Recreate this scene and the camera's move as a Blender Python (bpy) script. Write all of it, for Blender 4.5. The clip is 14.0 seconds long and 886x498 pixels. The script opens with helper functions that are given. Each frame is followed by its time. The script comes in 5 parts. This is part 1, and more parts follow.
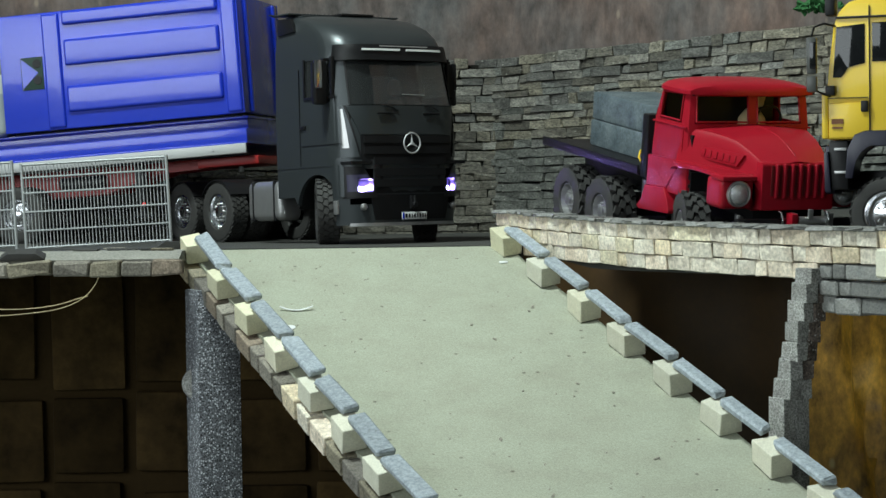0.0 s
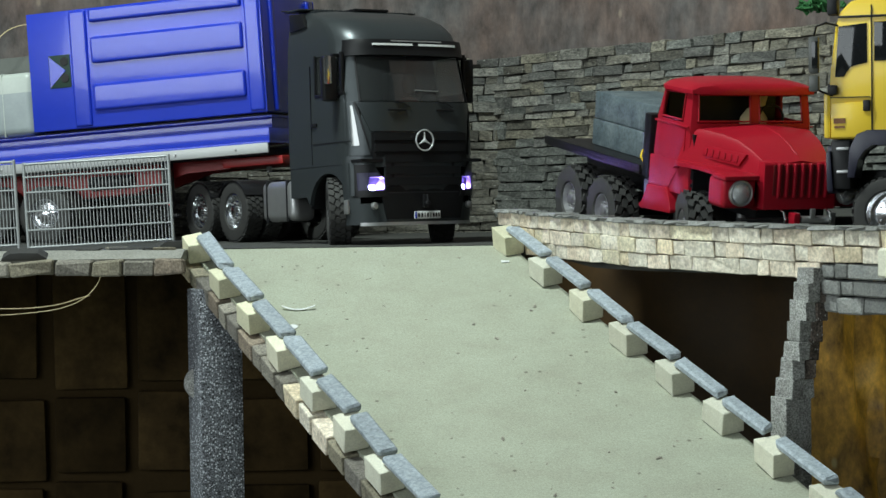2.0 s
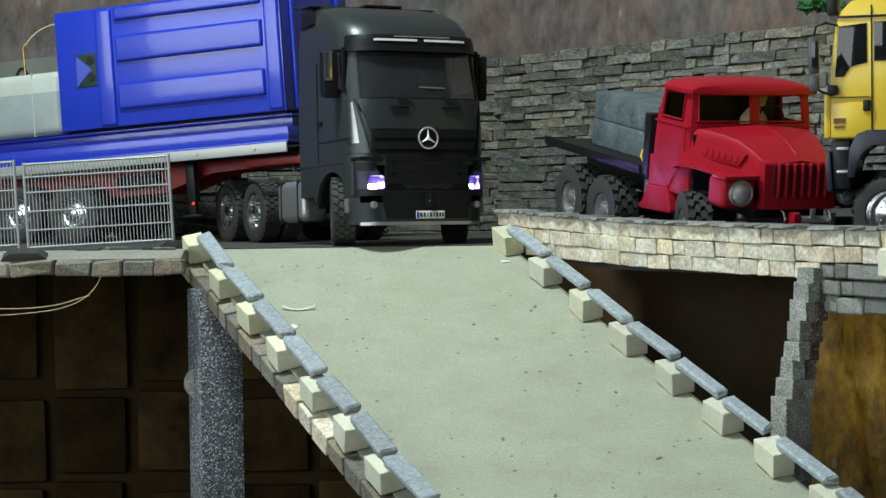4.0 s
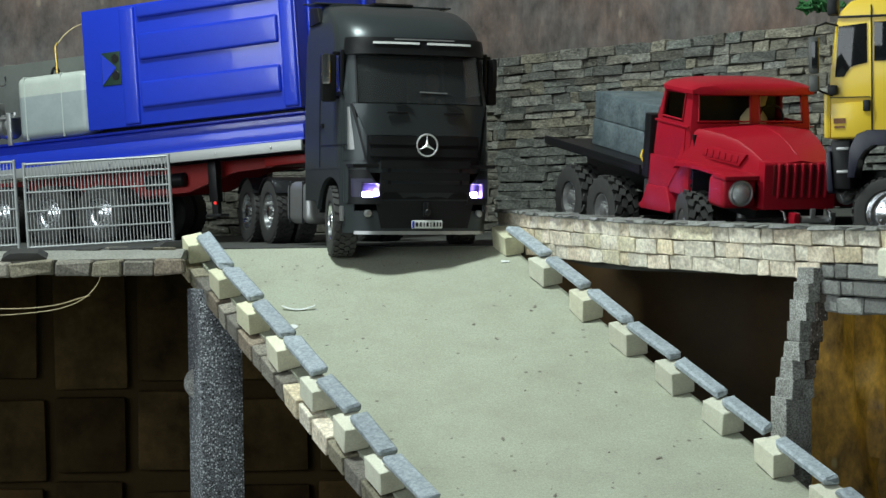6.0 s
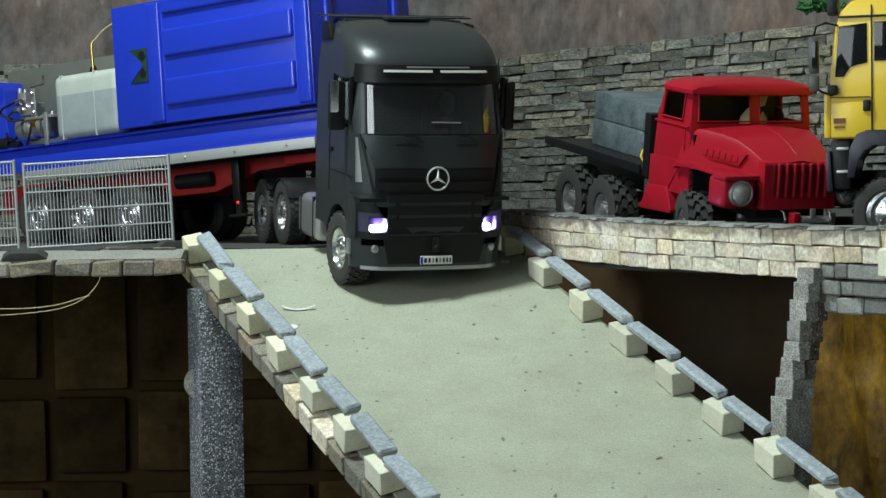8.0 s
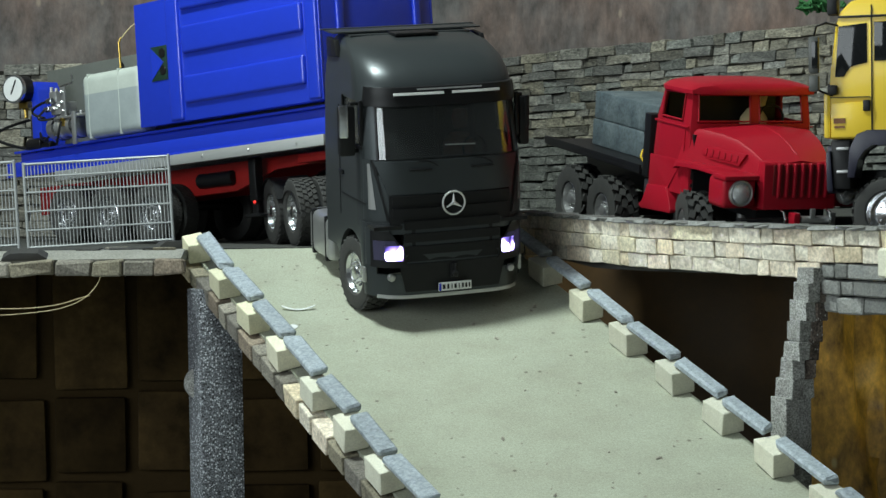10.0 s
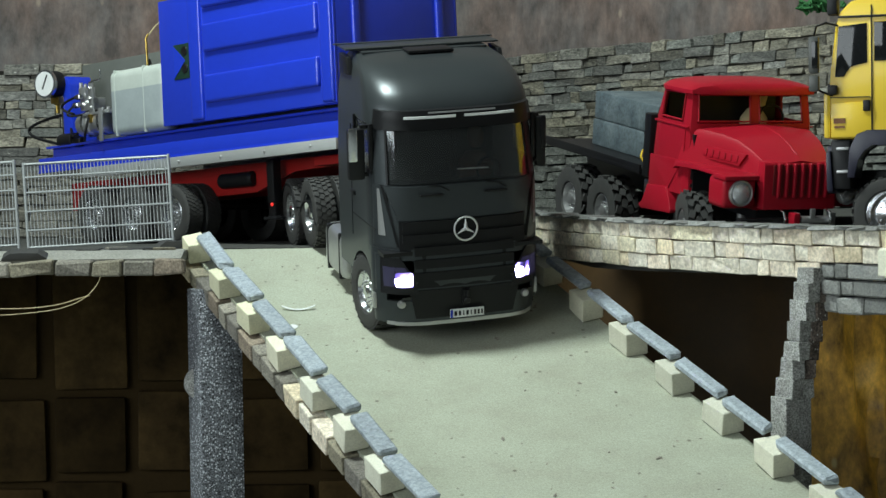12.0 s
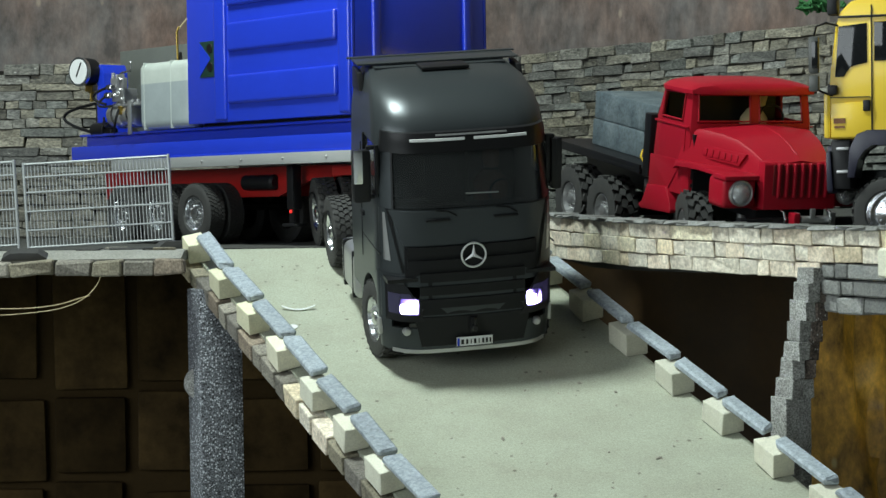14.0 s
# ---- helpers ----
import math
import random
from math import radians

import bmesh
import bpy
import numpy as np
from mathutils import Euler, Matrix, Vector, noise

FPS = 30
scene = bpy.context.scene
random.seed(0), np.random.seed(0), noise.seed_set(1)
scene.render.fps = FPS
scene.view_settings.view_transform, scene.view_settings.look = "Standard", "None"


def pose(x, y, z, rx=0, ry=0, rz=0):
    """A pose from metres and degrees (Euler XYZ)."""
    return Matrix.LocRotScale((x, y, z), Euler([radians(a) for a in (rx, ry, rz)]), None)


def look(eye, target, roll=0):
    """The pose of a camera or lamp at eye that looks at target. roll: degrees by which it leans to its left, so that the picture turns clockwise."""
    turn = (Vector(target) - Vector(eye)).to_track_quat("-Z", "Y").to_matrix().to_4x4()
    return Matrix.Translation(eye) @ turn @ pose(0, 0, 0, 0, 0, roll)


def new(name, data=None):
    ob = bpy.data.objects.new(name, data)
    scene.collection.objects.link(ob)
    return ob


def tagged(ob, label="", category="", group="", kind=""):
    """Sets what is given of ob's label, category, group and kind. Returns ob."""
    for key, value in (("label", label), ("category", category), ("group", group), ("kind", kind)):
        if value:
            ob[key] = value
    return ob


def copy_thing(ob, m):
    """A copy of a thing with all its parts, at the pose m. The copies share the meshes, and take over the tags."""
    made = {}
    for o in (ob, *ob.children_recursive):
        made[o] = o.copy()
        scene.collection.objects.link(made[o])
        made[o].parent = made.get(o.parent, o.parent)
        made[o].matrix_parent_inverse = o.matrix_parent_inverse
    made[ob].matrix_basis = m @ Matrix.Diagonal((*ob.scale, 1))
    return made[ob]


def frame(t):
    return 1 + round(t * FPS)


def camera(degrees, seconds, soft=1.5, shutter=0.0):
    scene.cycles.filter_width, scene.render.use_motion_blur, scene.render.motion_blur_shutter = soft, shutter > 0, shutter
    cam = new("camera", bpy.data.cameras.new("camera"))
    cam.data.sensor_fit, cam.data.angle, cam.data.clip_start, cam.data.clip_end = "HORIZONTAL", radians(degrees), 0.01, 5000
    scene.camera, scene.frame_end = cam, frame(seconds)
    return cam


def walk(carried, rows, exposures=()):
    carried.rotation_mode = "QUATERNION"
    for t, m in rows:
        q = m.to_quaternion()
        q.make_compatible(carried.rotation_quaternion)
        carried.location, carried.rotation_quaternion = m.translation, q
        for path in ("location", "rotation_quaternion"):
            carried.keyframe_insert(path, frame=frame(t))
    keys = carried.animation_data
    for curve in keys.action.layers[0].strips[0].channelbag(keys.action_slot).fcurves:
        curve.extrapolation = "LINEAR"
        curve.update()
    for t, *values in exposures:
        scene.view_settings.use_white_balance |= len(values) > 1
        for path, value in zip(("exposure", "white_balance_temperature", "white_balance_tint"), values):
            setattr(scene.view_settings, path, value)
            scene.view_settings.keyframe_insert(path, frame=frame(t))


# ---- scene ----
cam = camera(24.57, 14.0, soft=1.5)
EYE, AIM = (0.0, -2.475, 0.0625), (0.0, 0.0, -0.0048)
walk(cam, [(0.0, look(EYE, (0.0025, 0.0, -0.0041), -0.8)),
           (0.5, look(EYE, (0.0006, 0.0, -0.0048), -0.8)),
           (1.0, look(EYE, AIM, -0.8)),
           (14.0, look(EYE, AIM, -0.8))], [(0.0, 0.0), (8.0, 0.0), (14.0, 0.13)])

# ---- light: a hall with one overhead key and one broad low fill, both unseen ----
world = bpy.data.worlds.new("hall_air")
world.use_nodes = True
world.node_tree.nodes["Background"].inputs[0].default_value = (0.55, 0.62, 0.6, 1)
world.node_tree.nodes["Background"].inputs[1].default_value = 0.16
scene.world = world


def hall_lamp(x, y, z, sx, sy, watts, target, colour):
    data = bpy.data.lights.new("hall_lamp", "AREA")
    data.shape, data.size, data.size_y, data.energy, data.color = "RECTANGLE", sx, sy, watts, colour
    ob = new("hall_lamp", data)
    ob.matrix_world = look((x, y, z), target)
    return tagged(ob, "", "", "", "structure")


hall_lamp(-0.62, -0.62, 1.68, 0.24, 0.34, 47, (0.0, -0.35, -0.05), (0.86, 1.0, 0.96))
# broad low fill added at front left; it also gives the blue tub its sheen
hall_lamp(-2.75, -2.95, 0.9, 3.2, 1.3, 64, (-0.2, 0.2, 0.1), (0.87, 0.97, 1.0))

# ---- materials ----
MATS = {}


def mat(name, colour, rough=0.6, metal=0.0, vary=0.25, scale=60.0, bump=0.15, second=None, big=9.0, blend=0.5, per_object=0.0,
        coat=0.0, spec=0.5, stretch=(1, 1, 1), island=0.0, speck=None, trans=0.0, ior=1.45, hard=0.0, tints=None):
    """Two scales of noise over a base colour, a fine relief, and a little difference from piece to piece."""
    m = bpy.data.materials.new(name)
    m.use_nodes = True
    nt = m.node_tree
    N, K = nt.nodes, nt.links
    b = N["Principled BSDF"]
    co = N.new("ShaderNodeTexCoord")
    mp = N.new("ShaderNodeMapping")
    mp.inputs["Scale"].default_value = stretch
    K.new(co.outputs["Object"], mp.inputs["Vector"])
    vec = mp.outputs["Vector"]
    if per_object:
        oi = N.new("ShaderNodeObjectInfo")
        add = N.new("ShaderNodeVectorMath")
        sc = N.new("ShaderNodeMath")
        sc.operation, sc.inputs[1].default_value = "MULTIPLY", 17.0
        K.new(oi.outputs["Random"], sc.inputs[0])
        K.new(mp.outputs["Vector"], add.inputs[0])
        K.new(sc.outputs[0], add.inputs[1])
        vec = add.outputs[0]
    fine, coarse = N.new("ShaderNodeTexNoise"), N.new("ShaderNodeTexNoise")
    fine.inputs["Scale"].default_value, coarse.inputs["Scale"].default_value = scale * (3.5 if scale < 400 else 1.0), big * 1.8
    fine.inputs["Detail"].default_value, coarse.inputs["Detail"].default_value = 8.0, 6.0
    fine.inputs["Roughness"].default_value, coarse.inputs["Roughness"].default_value = 0.68, 0.62
    K.new(vec, fine.inputs["Vector"])
    K.new(vec, coarse.inputs["Vector"])
    second = second or tuple(c * 0.55 for c in colour)
    ramp = N.new("ShaderNodeValToRGB")
    ramp.color_ramp.elements[0].position, ramp.color_ramp.elements[1].position = 0.5 - 0.22, 0.5 + 0.22
    K.new(coarse.outputs["Fac"], ramp.inputs["Fac"])
    mix = N.new("ShaderNodeMix")
    mix.data_type = "RGBA"
    mix.inputs[6].default_value, mix.inputs[7].default_value = (*colour, 1), (*second, 1)
    fac = N.new("ShaderNodeMath")
    fac.operation, fac.inputs[1].default_value = "MULTIPLY", blend
    K.new(ramp.outputs["Color"], fac.inputs[0])
    K.new(fac.outputs[0], mix.inputs[0])
    mul = N.new("ShaderNodeMath")
    mul.operation, mul.inputs[1].default_value, mul.inputs[2].default_value = "MULTIPLY_ADD", 2 * vary, 1 - vary
    grain = fine.outputs["Fac"]
    if hard:
        mr = N.new("ShaderNodeMapRange")
        mr.inputs[1].default_value, mr.inputs[2].default_value = 0.5 - hard, 0.5 + hard
        K.new(grain, mr.inputs[0])
        grain = mr.outputs[0]
    K.new(grain, mul.inputs[0])
    val = mul.outputs[0]
    if per_object or island:
        src = N.new("ShaderNodeObjectInfo").outputs["Random"] if per_object else N.new("ShaderNodeNewGeometry").outputs["Random Per Island"]
        a = N.new("ShaderNodeMath")
        amount = per_object or island
        a.operation, a.inputs[1].default_value, a.inputs[2].default_value = "MULTIPLY_ADD", 2 * amount, 1 - amount
        K.new(src, a.inputs[0])
        c = N.new("ShaderNodeMath")
        c.operation = "MULTIPLY"
        K.new(a.outputs[0], c.inputs[0])
        K.new(val, c.inputs[1])
        val = c.outputs[0]
    hsv = N.new("ShaderNodeHueSaturation")
    K.new(mix.outputs[2], hsv.inputs["Color"])
    K.new(val, hsv.inputs["Value"])
    out = hsv.outputs["Color"]
    if tints:
        pick = N.new("ShaderNodeMath")
        pick.operation, pick.inputs[1].default_value = "MULTIPLY", 9.37
        whole = N.new("ShaderNodeMath")
        whole.operation = "FRACT"
        K.new(N.new("ShaderNodeObjectInfo").outputs["Random"], pick.inputs[0])
        K.new(pick.outputs[0], whole.inputs[0])
        tr = N.new("ShaderNodeValToRGB")
        tr.color_ramp.interpolation = "CONSTANT"
        while len(tr.color_ramp.elements) < len(tints):
            tr.color_ramp.elements.new(0.5)
        for i, c in enumerate(tints):
            tr.color_ramp.elements[i].position = i / len(tints)
            tr.color_ramp.elements[i].color = (*c, 1)
        K.new(whole.outputs[0], tr.inputs["Fac"])
        tm = N.new("ShaderNodeMix")
        tm.data_type, tm.blend_type = "RGBA", "MULTIPLY"
        tm.inputs[0].default_value = 1.0
        K.new(out, tm.inputs[6])
        K.new(tr.outputs["Color"], tm.inputs[7])
        out = tm.outputs[2]
    if speck:
        vo = N.new("ShaderNodeTexVoronoi")
        vo.inputs["Scale"].default_value = speck[0]
        K.new(vec, vo.inputs["Vector"])
        r2 = N.new("ShaderNodeValToRGB")
        r2.color_ramp.elements[0].position, r2.color_ramp.elements[1].position = speck[1], speck[1] + 0.12
        r2.color_ramp.elements[0].color, r2.color_ramp.elements[1].color = (1, 1, 1, 1), (0, 0, 0, 1)
        K.new(vo.outputs["Distance"], r2.inputs["Fac"])
        gate = N.new("ShaderNodeMath")
        gate.operation = "MULTIPLY"
        sep = N.new("ShaderNodeSeparateColor")
        K.new(vo.outputs["Color"], sep.inputs[0])
        K.new(r2.outputs["Color"], gate.inputs[0])
        few = N.new("ShaderNodeMath")
        few.operation, few.inputs[1].default_value = "GREATER_THAN", speck[3] if len(speck) > 3 else 0.0
        K.new(sep.outputs[0], few.inputs[0])
        K.new(few.outputs[0], gate.inputs[1])
        m2 = N.new("ShaderNodeMix")
        m2.data_type = "RGBA"
        m2.inputs[7].default_value = (*speck[2], 1)
        K.new(gate.outputs[0], m2.inputs[0])
        K.new(out, m2.inputs[6])
        out = m2.outputs[2]
    K.new(out, b.inputs["Base Color"])
    b.inputs["Metallic"].default_value, b.inputs["IOR"].default_value = metal, ior
    b.inputs["Specular IOR Level"].default_value = spec
    b.inputs["Coat Weight"].default_value, b.inputs["Coat Roughness"].default_value = coat, 0.08
    b.inputs["Transmission Weight"].default_value = trans
    rr = N.new("ShaderNodeMath")
    rr.operation, rr.inputs[1].default_value, rr.inputs[2].default_value = "MULTIPLY_ADD", rough * 0.4, rough * 0.8
    K.new(fine.outputs["Fac"], rr.inputs[0])
    K.new(rr.outputs[0], b.inputs["Roughness"])
    if bump:
        bp = N.new("ShaderNodeBump")
        bp.inputs["Strength"].default_value, bp.inputs["Distance"].default_value = bump, 0.0014
        K.new(fine.outputs["Fac"], bp.inputs["Height"])
        K.new(bp.outputs["Normal"], b.inputs["Normal"])
    MATS[name] = m
    return m


def glow(name, colour, strength, base=(0.8, 0.8, 0.85)):
    m = bpy.data.materials.new(name)
    m.use_nodes = True
    b = m.node_tree.nodes["Principled BSDF"]
    b.inputs["Base Color"].default_value = (*base, 1)
    b.inputs["Emission Color"].default_value = (*colour, 1)
    b.inputs["Emission Strength"].default_value = strength
    return m


GREY_PAINT = mat("charcoal_paint", (0.047, 0.054, 0.057), 0.33, 0.45, 0.16, 900, 0.015, second=(0.046, 0.052, 0.056), coat=0.0, big=14)
BLACK = mat("black_plastic", (0.009, 0.009, 0.010), 0.42, 0, 0.2, 300, 0.04, spec=0.35)
DARKGRILLE = mat("grille_plastic", (0.008, 0.008, 0.009), 0.5, 0, 0.2, 300, 0.03, spec=0.3)
RUBBER = mat("tyre_rubber", (0.03, 0.03, 0.029), 0.75, 0, 0.3, 250, 0.15, second=(0.055, 0.052, 0.047), big=40)
EMBLEM = mat("satin_silver", (0.8, 0.81, 0.82), 0.38, 0.7, 0.05, 200, 0.0)
CHROME = mat("chrome", (0.80, 0.81, 0.83), 0.20, 1.0, 0.08, 200, 0.01)
STEEL = mat("brushed_steel", (0.52, 0.52, 0.52), 0.36, 0.8, 0.2, 300, 0.03)
ALU = mat("aluminium_rail", (0.47, 0.48, 0.47), 0.45, 0.45, 0.12, 200, 0.03, stretch=(0.15, 1, 1))
GALV = mat("galvanised_wire", (0.42, 0.44, 0.44), 0.45, 0.5, 0.2, 150, 0.05)
MIRRORGREY = mat("mirror_shell", (0.070, 0.072, 0.066), 0.35, 0, 0.2, 200, 0.03)
GLASS = mat("tinted_glass", (0.40, 0.43, 0.44), 0.05, 0, 0.02, 50, 0, trans=0.955, second=(0.34, 0.37, 0.38), ior=1.8, big=20)
BLUE = mat("blue_enamel", (0.013, 0.040, 0.50), 0.24, 0, 0.06, 22, 0.35, second=(0.012, 0.036, 0.44), coat=0.6, big=14)
RED_CHASSIS = mat("red_chassis_paint", (0.38, 0.012, 0.010), 0.4, 0, 0.15, 150, 0.03)
RED = mat("red_paint", (0.32, 0.0075, 0.019), 0.34, 0.0, 0.22, 500, 0.03, second=(0.25, 0.008, 0.016), coat=0.0, spec=0.24, big=16)
YELLOW = mat("yellow_paint", (0.80, 0.55, 0.035), 0.34, 0, 0.06, 200, 0.01, second=(0.74, 0.49, 0.03), coat=0.15)
NAVY = mat("black_navy_plastic", (0.014, 0.014, 0.030), 0.32, 0, 0.2, 200, 0.03)
TANK = mat("milky_plastic", (0.50, 0.54, 0.49), 0.30, 0, 0.08, 60, 0.02, second=(0.40, 0.44, 0.40), big=14, blend=0.8)
OIL = mat("milky_plastic_filled", (0.33, 0.37, 0.375), 0.30, 0, 0.10, 60, 0.02, second=(0.25, 0.285, 0.29), big=12, blend=0.8)
BOARDGREY = mat("grey_board_paint", (0.125, 0.132, 0.118), 0.7, 0, 0.2, 60, 0.1, big=12)
BRASS = mat("brass", (0.62, 0.42, 0.1), 0.3, 1.0, 0.15, 200, 0.02)
WHITE = mat("white_print", (0.78, 0.79, 0.78), 0.5, 0, 0.05, 100, 0.01)
BOARD = mat("ramp_board", (0.372, 0.392, 0.308), 0.74, 0, 0.30, 150, 0.4, second=(0.298, 0.296, 0.228), big=11, blend=0.75, hard=0.24,
            speck=(58, 0.05, (0.13, 0.12, 0.09), 0.80))
APRON = mat("apron_dust", (0.27, 0.265, 0.235), 0.85, 0, 0.5, 110, 0.5, second=(0.15, 0.145, 0.125), big=14, hard=0.25)
FLOOR = mat("platform_floor", (0.058, 0.058, 0.052), 0.85, 0, 0.45, 120, 0.4, second=(0.034, 0.034, 0.031), big=12)
CREAM = mat("cream_stone", (0.72, 0.695, 0.54), 0.85, 0, 0.34, 140, 0.8, second=(0.54, 0.50, 0.37), big=40, per_object=0.12,
            tints=[(1, 1, 1), (0.94, 0.95, 1.0), (1, 1, 0.92), (0.90, 0.92, 0.98)])
SLATE = mat("blue_grey_slate", (0.36, 0.40, 0.435), 0.6, 0, 0.5, 70, 0.8, second=(0.14, 0.17, 0.20), big=60, per_object=0.18, hard=0.25)
DARKSTONE = mat("dark_edge_stone", (0.17, 0.155, 0.13), 0.85, 0, 0.7, 110, 1.0, second=(0.36, 0.33, 0.27), big=45, per_object=0.3, hard=0.22,
                tints=[(1, 1, 1), (0.75, 0.75, 0.78), (1, 0.88, 0.80), (1, 0.97, 0.85)])
SANDSTONE = mat("sandstone", (0.80, 0.755, 0.64), 0.85, 0, 0.6, 70, 1.0, second=(0.50, 0.43, 0.35), big=34, blend=0.95, hard=0.26, per_object=0.14,
                tints=[(1, 1, 1), (1, 0.95, 0.91), (1, 0.98, 0.86), (0.88, 0.87, 0.86), (1, 0.92, 0.78), (0.97, 0.97, 0.96), (0.94, 0.88, 0.82)])
GREYSTONE = mat("grey_stone", (0.17, 0.175, 0.17), 0.85, 0, 0.5, 120, 0.9, second=(0.30, 0.285, 0.26), big=50, per_object=0.3, hard=0.25)
WALLSTONE = mat("wall_stone", (0.092, 0.089, 0.078), 0.62, 0, 0.9, 48, 1.0, second=(0.25, 0.24, 0.205), big=30, blend=0.8, per_object=0.34, stretch=(1, 1, 2.4), hard=0.20,
                tints=[(1, 1, 1), (0.78, 0.80, 0.84), (1.0, 0.95, 0.84), (0.9, 0.96, 1.0), (1.25, 1.2, 1.08), (0.7, 0.68, 0.64)], speck=(62, 0.07, (0.42, 0.41, 0.37), 0.72))
PLASTER = mat("stained_plaster", (0.150, 0.092, 0.070), 0.85, 0, 0.5, 8, 1.0, second=(0.092, 0.100, 0.102), big=2.4, blend=1.0, stretch=(1.4, 1, 0.75), hard=0.18,
              speck=(34, 0.10, (0.24, 0.19, 0.15), 0.86))
MORTAR = mat("wall_backing", (0.022, 0.021, 0.018), 0.95, 0, 0.3, 80, 0.3, spec=0.1)
GRANITE = mat("speckled_granite", (0.115, 0.120, 0.132), 0.65, 0, 0.95, 520, 0.8, second=(0.07, 0.075, 0.085), hard=0.085,
              speck=(430, 0.36, (0.58, 0.60, 0.64), 0.66))
CONCRETE = mat("rough_concrete", (0.40, 0.40, 0.38), 0.9, 0, 0.65, 560, 1.0, second=(0.15, 0.14, 0.13), big=45, blend=0.8, per_object=0.20, hard=0.13)
BROWNLUMP = mat("brown_lump", (0.17, 0.135, 0.115), 0.9, 0, 0.7, 420, 1.0, second=(0.085, 0.065, 0.055), big=60, blend=0.8, per_object=0.2, hard=0.14, speck=(330, 0.22, (0.5, 0.49, 0.47), 0.72))
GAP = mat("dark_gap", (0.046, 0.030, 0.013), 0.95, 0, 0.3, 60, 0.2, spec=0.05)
# PANEL is darkened brown: the shade below the platform is in its colour
PANEL = mat("shaded_panel", (0.072, 0.046, 0.018), 0.95, 0, 0.45, 24, 0.3, second=(0.012, 0.008, 0.004), big=8, blend=0.95, spec=0.08, per_object=0.4)
TARP = mat("ochre_sheet", (0.76, 0.42, 0.05), 0.42, 0, 0.85, 14, 0.5, second=(0.22, 0.105, 0.018), big=9, blend=1.0, stretch=(1, 1, 0.6), speck=(40, 0.08, (0.55, 0.42, 0.16), 0.9), hard=0.24)
# darker copy of the ochre sheet's colour, for its shaded stretch
SHADEDSHEET = mat("shaded_brown_sheet", (0.085, 0.045, 0.014), 0.6, 0, 0.3, 34, 0.3, second=(0.045, 0.024, 0.008), big=6, blend=0.9)
HALLWALL = mat("hall_paint", (0.35, 0.36, 0.35), 0.9, 0, 0.1, 20, 0.05)
SKIN = mat("doll_vinyl", (0.30, 0.13, 0.09), 0.6, 0, 0.05, 50, 0.0)
SHIRT = mat("doll_shirt", (0.62, 0.50, 0.28), 0.8, 0, 0.1, 80, 0.05)
GREYBOX = mat("worn_grey_stone", (0.050, 0.070, 0.082), 0.7, 0, 0.55, 70, 0.7, second=(0.15, 0.18, 0.19), big=22, blend=0.75, hard=0.25)
MOSS = mat("moss", (0.03, 0.14, 0.04), 0.9, 0, 0.4, 150, 0.4)
LAMP_ON = glow("xenon_lamp", (0.40, 0.31, 1.0), 560.0)
# faint emission on a dark base paints the violet halo beside each headlamp
LAMP_HALO = glow("lamp_halo", (0.30, 0.24, 1.0), 0.030, (0.02, 0.02, 0.03))
LAMP_HOOD = mat("lamp_hood_lining", (0.10, 0.09, 0.14), 0.3, 0.3, 0.3, 300, 0.3)
RED_ON = glow("red_marker", (1.0, 0.04, 0.03), 0.8, (0.3, 0.01, 0.01))

# ---- shape helpers ----


def part(name, bm, material, parent=None, label=""):
    me = bpy.data.meshes.new(name)
    bmesh.ops.recalc_face_normals(bm, faces=bm.faces)
    bm.to_mesh(me)
    bm.free()
    for p in me.polygons:
        p.use_smooth = True
    me.set_sharp_from_angle(angle=radians(38))
    me.materials.append(material)
    ob = new(name, me)
    ob.parent = parent
    if label:
        tagged(ob, label)
    return ob


def thing(name, label, category, group="", kind="", at=None):
    ob = new(name)
    ob.empty_display_size = 0.02
    if at is not None:
        ob.matrix_world = at
    return tagged(ob, label, category, group, kind)


def join(*bms):
    out = bms[0]
    for b in bms[1:]:
        me = bpy.data.meshes.new("tmp")
        b.to_mesh(me)
        b.free()
        out.from_mesh(me)
        bpy.data.meshes.remove(me)
    return out


def box(c, s, bevel=0.0, m=None, seg=2):
    bm = bmesh.new()
    bmesh.ops.create_cube(bm, size=1.0)
    bmesh.ops.scale(bm, vec=s, verts=bm.verts)
    if bevel:
        bmesh.ops.bevel(bm, geom=bm.edges[:], offset=min(bevel, 0.45 * min(s)), segments=seg, profile=0.6, affect="EDGES")
    bmesh.ops.translate(bm, vec=c, verts=bm.verts)
    if m is not None:
        bmesh.ops.transform(bm, matrix=m, verts=bm.verts)
    return bm


AX = {"x": Euler((0, math.pi / 2, 0)).to_matrix().to_4x4(), "y": Euler((-math.pi / 2, 0, 0)).to_matrix().to_4x4(), "z": Matrix()}


def lathe(profile, axis="y", c=(0, 0, 0), n=32):
    """Turns (radius, height) pairs about an axis; closed where the radius is 0."""
    bm = bmesh.new()
    rings = []
    for r, h in profile:
        if r < 1e-6:
            rings.append([bm.verts.new((0, 0, h))])
        else:
            rings.append([bm.verts.new((r * math.cos(2 * math.pi * i / n), r * math.sin(2 * math.pi * i / n), h)) for i in range(n)])
    for a, b in zip(rings, rings[1:]):
        for i in range(n):
            j = (i + 1) % n
            f = [a[i % len(a)], a[j % len(a)], b[j % len(b)], b[i % len(b)]]
            f = list(dict.fromkeys(f))
            if len(f) > 2:
                bm.faces.new(f)
    bmesh.ops.transform(bm, matrix=Matrix.Translation(c) @ AX[axis], verts=bm.verts)
    return bm


